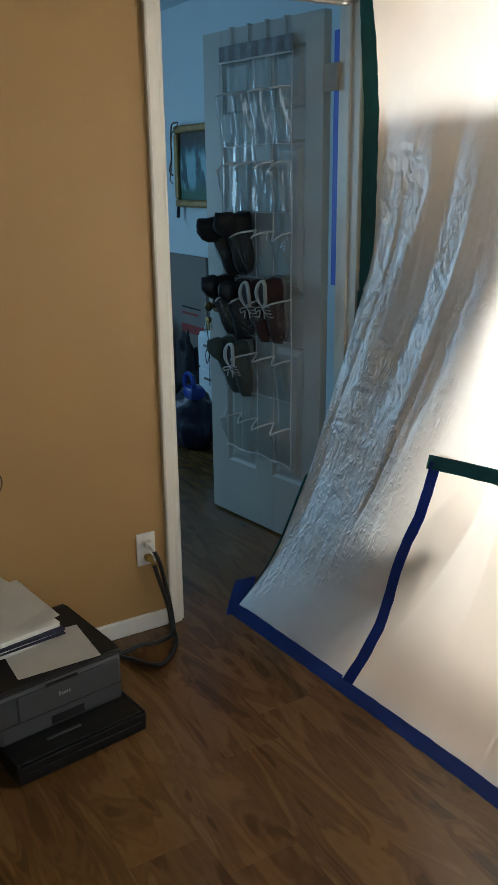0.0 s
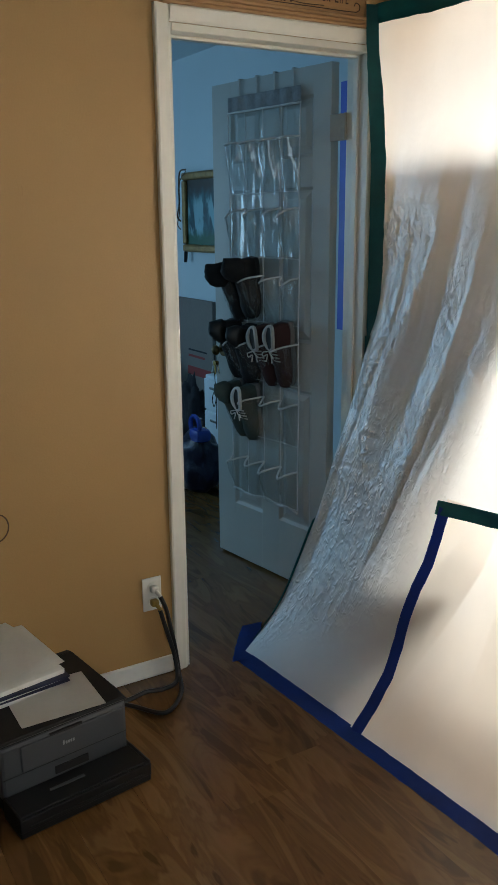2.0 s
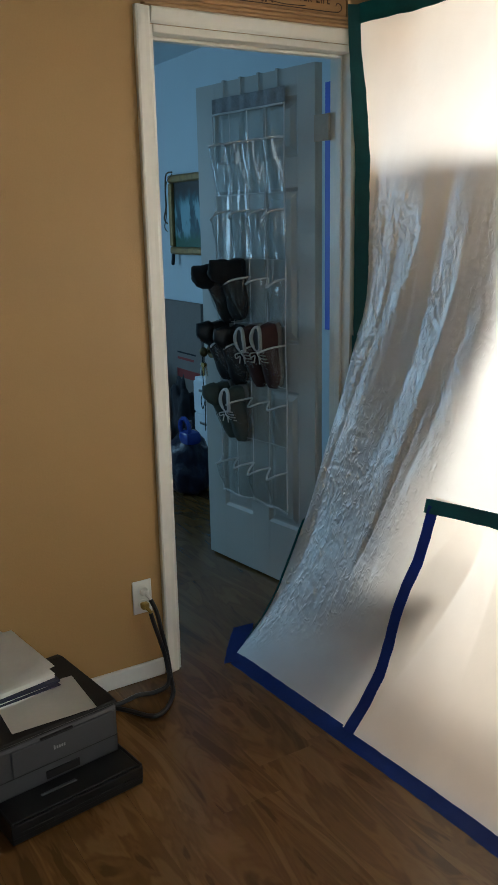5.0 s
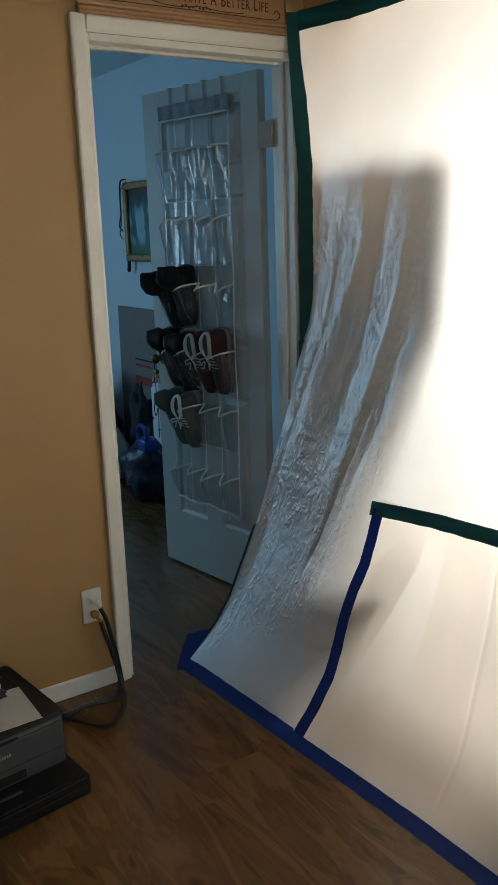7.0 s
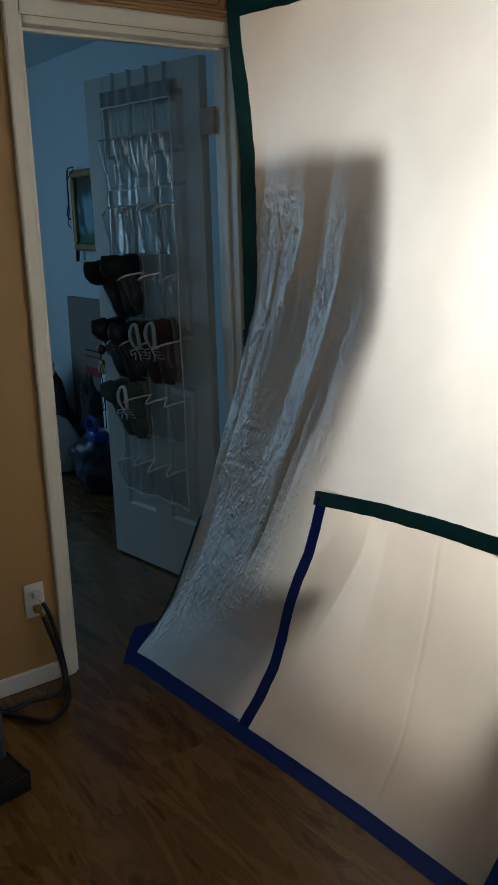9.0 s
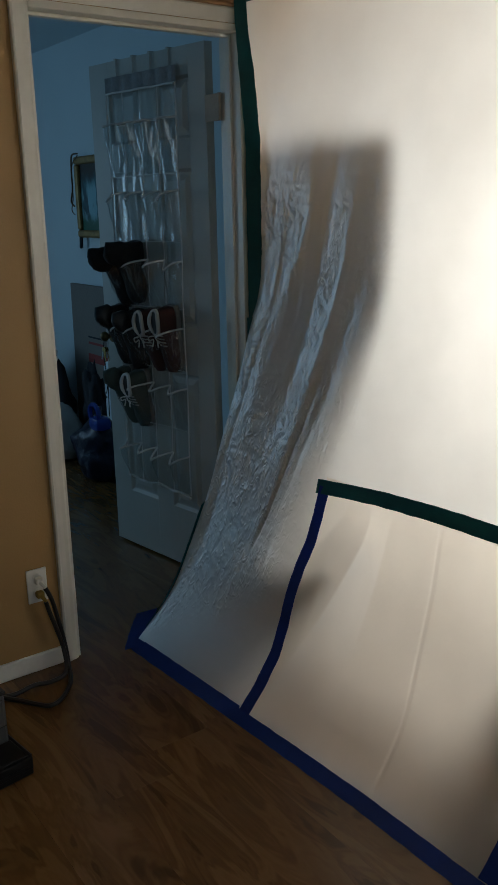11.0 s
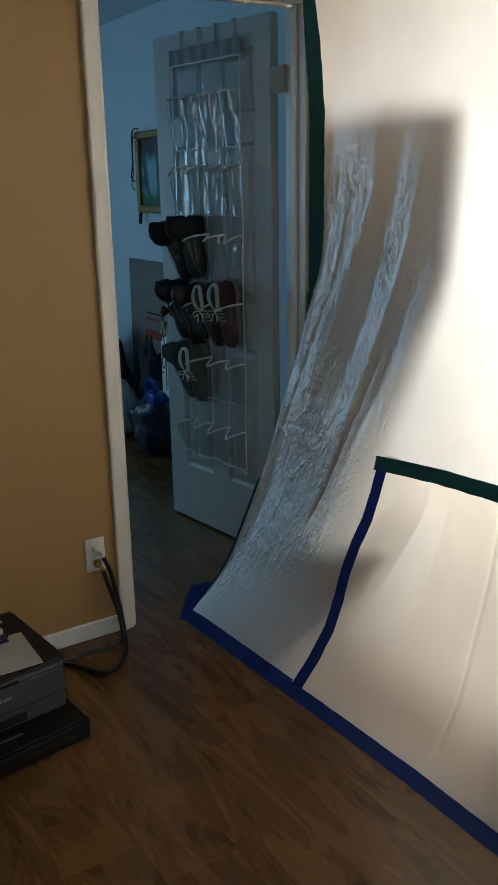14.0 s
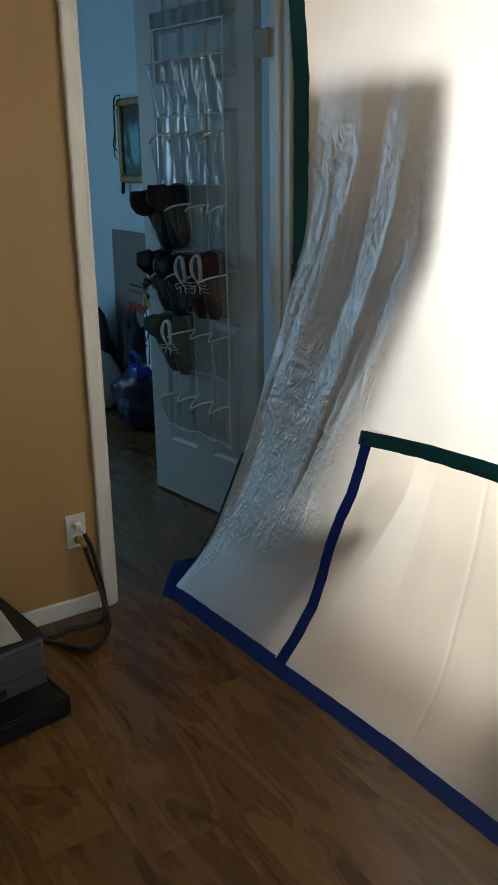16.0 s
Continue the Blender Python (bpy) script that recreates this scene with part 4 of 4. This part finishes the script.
for r in range(6):
    for c in range(4):
        u0, u1, zt, zb = U0 + CW * c, U0 + CW * (c + 1), TOPS[r], BOTS[r]
        full_one = (r, c) in ((2, 2), (2, 3), (3, 0), (3, 1), (3, 2), (3, 3), (4, 2), (4, 3))
        bulge = prng.uniform(0.085, 0.10) if full_one else prng.uniform(0.04, 0.075)
        lean = prng.uniform(0.0, 0.6)
        droop = prng.uniform(0.006, 0.014) if r == 0 else prng.uniform(0.022, 0.038)

        def place(s, t):
            prof = math.sin(math.pi * s) ** 0.8 * (1 + lean * math.cos(math.pi * s))
            y = 0.017 + bulge * prof * (0.45 + 0.55 * t) * (0.55 + 0.45 * math.sin(min(t * 2.2, 1.57))) + 0.004 * noise.noise(Vector((s * 4 + r, t * 5 + c, 3)))
            return Vector((u0 + 0.002 + (u1 - u0 - 0.004) * s, y, zb + (zt - zb) * t - droop * math.sin(math.pi * s ** 1.5) * t))

        bm = bmesh.new()
        grid = [[bm.verts.new(place(i / 10, j / 10)) for i in range(11)] for j in range(11)]
        for j in range(10):
            for i in range(10):
                bm.faces.new((grid[j][i], grid[j][i + 1], grid[j + 1][i + 1], grid[j + 1][i]))
        pk = part("pocket", bm, VINYL, organizer, smooth=True)
        part("binding", tube([place(i / 6, 1.0) for i in range(7)], 0.0042, 6), BINDING, pk, smooth=True)
    part("row_seam", tube([(U0 + (U1 - U0) * i / 6, 0.018, BOTS[r] + 0.002 * math.sin(i)) for i in range(7)], 0.0018, 6), BINDING, organizer, smooth=True)


def shoe(kind, label, m, length, upper, sole, laces=None, shaft=0.0, wide=1.0, hollow=SLOT):
    """A shoe, heel at x = 0, toe along +x, sole down, in local metres; parts: upper, sole, collar, laces, shaft."""
    s = holder(kind, label, "shoe", m, group="shoes in the organizer")
    secs = [(0.0, 0.020, 0.055), (0.04, 0.030, 0.078), (0.14, 0.035, 0.086), (0.28, 0.034, 0.086), (0.40, 0.035, 0.078), (0.52, 0.039, 0.064), (0.66, 0.044, 0.053), (0.80, 0.044, 0.045), (0.91, 0.036, 0.038), (0.975, 0.022, 0.028), (1.0, 0.006, 0.014)]
    rings = []
    for t, hw, h in secs:
        ring = []
        for q in range(14):
            a = 2 * math.pi * q / 14
            cy, cz = math.cos(a), math.sin(a)
            z = h * (cz if cz > 0 else cz * 0.12)
            w = hw * wide * (abs(cy) ** 0.75) * (1 if cy > 0 else -1) * (1 - 0.28 * max(cz, 0))
            ring.append((t * length, w, 0.012 + z))
        rings.append(ring)
    part("upper", crumple(loft(rings), 0.003, 28), upper, s, smooth=True, angle=60)
    rings = [[(t * length * 1.02 - 0.003, y * (hw * wide + 0.004), z) for y, z in ((-0.85, -0.008), (-1, 0.002), (-0.98, 0.016), (0.98, 0.016), (1, 0.002), (0.85, -0.008))] for t, hw, h in secs]
    part("sole", loft(rings), sole, s, smooth=True)
    if shaft:
        rings = []
        for j in range(6):
            f = j / 5
            rings.append([(length * (0.17 - 0.05 * f) + (0.050 - 0.012 * f ** 3) * math.cos(a), (0.037 - 0.012 * f ** 3) * math.sin(a), 0.07 + shaft * f + 0.008 * math.sin(3 * a + j)) for a in [2 * math.pi * q / 14 for q in range(14)]])
        rings.append([(length * 0.10 + 0.014 * math.cos(a), 0.010 * math.sin(a), 0.082 + shaft) for a in [2 * math.pi * q / 14 for q in range(14)]])
        part("shaft", crumple(loft(rings), 0.016, 20), upper, s, smooth=True, angle=70)
    else:
        pts = [(length * 0.19 + 0.046 * math.cos(a), 0.026 * wide * math.sin(a), 0.094 - 0.006 * math.cos(2 * a)) for a in [2 * math.pi * q / 10 for q in range(11)]]
        part("collar", tube(pts, 0.0085 if laces else 0.0055, 6), laces or upper, s, smooth=True)
        # Flat near-black disc: the shade inside the shoe is put into its colour.
        bm = rod_into(bmesh.new(), (length * 0.19, 0, 0.088), (length * 0.19, 0, 0.0965), 0.03, 16)
        for v in bm.verts:
            v.co.x = length * 0.19 + (v.co.x - length * 0.19) * 1.45
            v.co.y *= 0.8
        part("opening", bm, hollow, s)
    if laces:
        for j in range(5):
            x = length * (0.37 + 0.055 * j)
            h = 0.098 - 0.0065 * j - 0.004
            part("lace", tube([(x - 0.006, -0.022, h - 0.016), (x, 0, h - 0.002), (x + 0.006, 0.022, h - 0.016)], 0.0028, 6), laces, s, smooth=True)
        for dy in (-1, 1):
            part("lace_bow", tube([(length * 0.38, 0, 0.098), (length * 0.40, dy * 0.022, 0.112), (length * 0.47, dy * 0.030, 0.104), (length * 0.44, dy * 0.012, 0.098), (length * 0.55, dy * 0.018, 0.100)], 0.0026, 6), laces, s, smooth=True)
    return s


TOE_DOWN = Matrix(((0, -1, 0, 0), (0, 0, 1, 0), (-1, 0, 0, 0), (0, 0, 0, 1)))


def hung(u, z, yaw=0.0, tilt=0.0, out=0.024):
    return LEAF @ Matrix.Translation((u, out, z)) @ pose(0, 0, 0, tilt, 0, 0) @ pose(0, 0, 0, 0, yaw, 0) @ TOE_DOWN


shoe("ankle_boot", "black suede ankle boot hanging toe down", hung(0.585, 1.335, 4, -6), 0.245, SUEDE, BLACK_LEATHER, shaft=0.085)
shoe("ankle_boot", "black suede ankle boot hanging toe down", hung(0.478, 1.355, -5, -4), 0.245, SUEDE, BLACK_LEATHER, shaft=0.075)
shoe("leather_shoe", "black leather shoe hanging toe down", hung(0.60, 1.10, 5, -4), 0.25, BLACK_LEATHER, BLACK_LEATHER, shaft=0.055)
shoe("leather_shoe", "black leather shoe hanging toe down", hung(0.487, 1.085, -3, -4), 0.25, BLACK_LEATHER, BLACK_LEATHER, shaft=0.05)
shoe("sneaker", "maroon canvas sneaker with white laces and collar", hung(0.375, 1.10, 4, -5), 0.255, MAROON, RUBBER, LACE)
shoe("sneaker", "maroon canvas sneaker with white laces and collar", hung(0.268, 1.115, -3, -5), 0.265, MAROON, RUBBER, LACE)
shoe("knit_shoe", "grey-green knit shoe hanging toe down", hung(0.578, 0.845, 6, -6), 0.25, SAGE, RUBBER, None, shaft=0.05, hollow=SAGE)
shoe("knit_shoe", "grey-green knit shoe hanging toe down", hung(0.478, 0.84, -4, -6), 0.25, SAGE, RUBBER, BINDING)

keys = holder("key_ring", "bunch of keys on a cord hanging from the door knob", "keys", LEAF)
part("ring", tube([(0.715 + 0.018 * math.cos(a), 0.04, 0.918 + 0.02 * math.sin(a)) for a in [2 * math.pi * q / 10 for q in range(11)]], 0.0014, 6), STEEL, keys, smooth=True)
for q, (dx, tilt) in enumerate(((-0.02, 14), (0.0, -6), (0.018, -20), (0.006, 8))):
    bm = box((-0.004, -0.001, -0.055), (0.004, 0.001, -0.012))
    rod_into(bm, (0, -0.001, -0.006), (0, 0.001, -0.006), 0.011, 14)
    kk = part("key", bm, BRASS if q % 2 else STEEL, keys)
    kk.matrix_local = pose(0.715 + dx * 0.4, 0.043 + 0.003 * q, 0.905, 0, tilt, 0)
part("cord", tube([(0.715, 0.045, 0.955), (0.722, 0.05, 0.90), (0.724, 0.045, 0.82), (0.722, 0.04, 0.75), (0.735, 0.045, 0.70), (0.752, 0.04, 0.735), (0.738, 0.04, 0.765), (0.722, 0.04, 0.735), (0.724, 0.04, 0.66), (0.726, 0.04, 0.60)], 0.0022, 6), CORD, keys, smooth=True)

# ---- far room ----
painting = holder("framed_painting", "waterfall painting in an aged gold frame", "painting")
FXW = 2.419
y0, y1, z0, z1 = 3.98, 4.585, 1.315, 1.785
part("canvas", box((FXW - 0.018, y0 + 0.03, z0 + 0.03), (FXW - 0.012, y1 - 0.03, z1 - 0.03)), waterfall_paint(z0, z1), painting)
for lo, hi in (((FXW - 0.04, y0, z0), (FXW, y1, z0 + 0.045)), ((FXW - 0.04, y0, z1 - 0.045), (FXW, y1, z1)), ((FXW - 0.04, y0, z0 + 0.0455), (FXW, y0 + 0.045, z1 - 0.0455)), ((FXW - 0.04, y1 - 0.045, z0 + 0.0455), (FXW, y1, z1 - 0.0455))):
    part("frame", box(lo, hi, 0.012), GOLD_FRAME, painting)
for k, dz in enumerate((0.0, -0.05)):
    part("ribbon", tube([(FXW - 0.045, 4.50, 1.80 + dz * 0.2), (FXW - 0.05, 4.57, 1.79 + dz), (FXW - 0.035, 4.62, 1.70 + dz), (FXW - 0.045, 4.60, 1.60 + dz), (FXW - 0.04, 4.64, 1.53 + dz), (FXW - 0.04, 4.60, 1.50 + dz)], 0.005 - 0.002 * k, 6), BROWN_WIRE, painting)
part("tassel", tube([(FXW - 0.03, 4.555, 1.315), (FXW - 0.035, 4.55, 1.28), (FXW - 0.03, 4.565, 1.255)], 0.011, 6), DARK_CLOTH, painting)

card = holder("cardboard_panel", "grey cardboard panel with red print leaning on the wall", "cardboard", pose(2.375, 4.49, 0.004, 0, 0.6, 0))
part("board", box((0, -0.275, 0), (0.025, 0.275, 1.025), 0.003), CARD, card)
part("print_bar", box((-0.001, -0.25, 0.545), (0.0005, 0.06, 0.60)), RED_PRINT, card)
part("print_bar", box((-0.001, -0.17, 0.66), (0.0005, 0.05, 0.675)), RED_PRINT, card)
part("print_bar", box((-0.001, -0.20, 0.70), (0.0005, 0.05, 0.71)), DARK_CLOTH, card)

tower = holder("drawer_unit", "pale plastic drawer unit catching the window light", "drawers")
part("body", box((2.285, 3.86, 0.004), (2.365, 4.135, 0.615), 0.008), PALE_BOX, tower)
for z in (0.02, 0.215, 0.41):
    d = part("drawer", box((2.27, 3.872, z), (2.2845, 4.123, z + 0.185), 0.006), PALE_BOX, tower)
    part("handle", box((2.26, 3.96, z + 0.13), (2.2695, 4.04, z + 0.145), 0.003), STEEL, d)


def sack(name, label, category, centre, size, mat, lump=0.03, seed=0):
    bm = bmesh.new()
    bmesh.ops.create_icosphere(bm, subdivisions=4, radius=1)
    for v in bm.verts:
        p = v.co.copy()
        f = 1 + lump / min(size) * (noise.noise(p * 1.7 + Vector((seed, 0, 0))) * 1.2 + 0.5 * noise.noise(p * 5 + Vector((0, seed, 0))))
        v.co = Vector((p.x * size[0], p.y * size[1], max(p.z, -0.8) * size[2])) * f
        v.co.z = max(v.co.z, -0.8 * size[2])
        v.co += Vector((centre[0], centre[1], 0.8 * size[2] + centre[2]))
    return tagged(link(name, bm, mat, True, 0), label, category)


sack("bin_bag", "dark blue stuffed plastic bag on the floor", "bag", (2.10, 3.90, 0.003), (0.14, 0.16, 0.19), BIN_BAG, 0.03, 3)
jug = holder("detergent_jug", "blue plastic jug with a loop handle", "jug")
bm = box((2.02, 3.74, 0.30), (2.12, 3.86, 0.38), 0.03)
part("body", bm, JUG_BLUE, jug, smooth=True)
part("handle", tube([(2.05, 3.82 + 0.055 * math.cos(a), 0.395 + 0.05 * math.sin(a)) for a in [2 * math.pi * q / 10 for q in range(11)]], 0.013, 8), JUG_BLUE, jug, smooth=True)
part("cap", rod_into(bmesh.new(), (2.09, 3.86, 0.38), (2.09, 3.86, 0.42), 0.024, 16), NAVY, jug)
sack("cushion", "pale grey cushion slumped on the floor", "cushion", (2.08, 4.40, 0.003), (0.13, 0.16, 0.19), PALE_CLOTH, 0.02, 7)
sack("dark_cloth", "dark heap of clothing against the wall", "clothing", (2.2, 4.90, 0.003), (0.15, 0.30, 0.34), DARK_CLOTH, 0.05, 11)
sack("white_cloth", "crumpled white cloth on the heap", "cloth", (2.15, 4.78, 0.53), (0.09, 0.14, 0.07), PALE_BOX, 0.03, 15)
sack("dark_bag", "dark bag standing by the cardboard", "bag", (2.29, 4.30, 0.003), (0.07, 0.13, 0.30), DARK_CLOTH, 0.03, 19)
for z0, z1 in ((0.99, 1.865), (1.95, 2.10)):
    tagged(link("wall_tape", box((2.4145, 2.920, z0), (2.4185, 3.0, z1)), LIT_BLUE_TAPE), "blue masking tape on the pale far wall", "tape")

# ---- floor planks, shared meshes ----
def plank_mesh(w, length):
    bm = box((0.0002, 0.0002, -0.0115), (w - 0.0002, length - 0.0002, 0.0))
    me = bpy.data.meshes.new("plank")
    bm.to_mesh(me)
    bm.free()
    me.materials.append(PLANK)
    return me


PW, PL = 0.185, 1.22
rng = random.Random(4)
full = plank_mesh(PW, PL)
x = 1.07 - 16 * PW
while x < 3.95:
    y = -2.39 - rng.random() * PL
    while y < 6.38:
        y0, y1 = max(y, -2.39), min(y + PL, 6.38)
        if y1 - y0 > 0.02:
            ob = new("plank", full if y1 - y0 > PL - 1e-4 else plank_mesh(PW, y1 - y0))
            ob.location = (x, y0, 0)
            ob.parent = floor
        y += PL
    x += PW
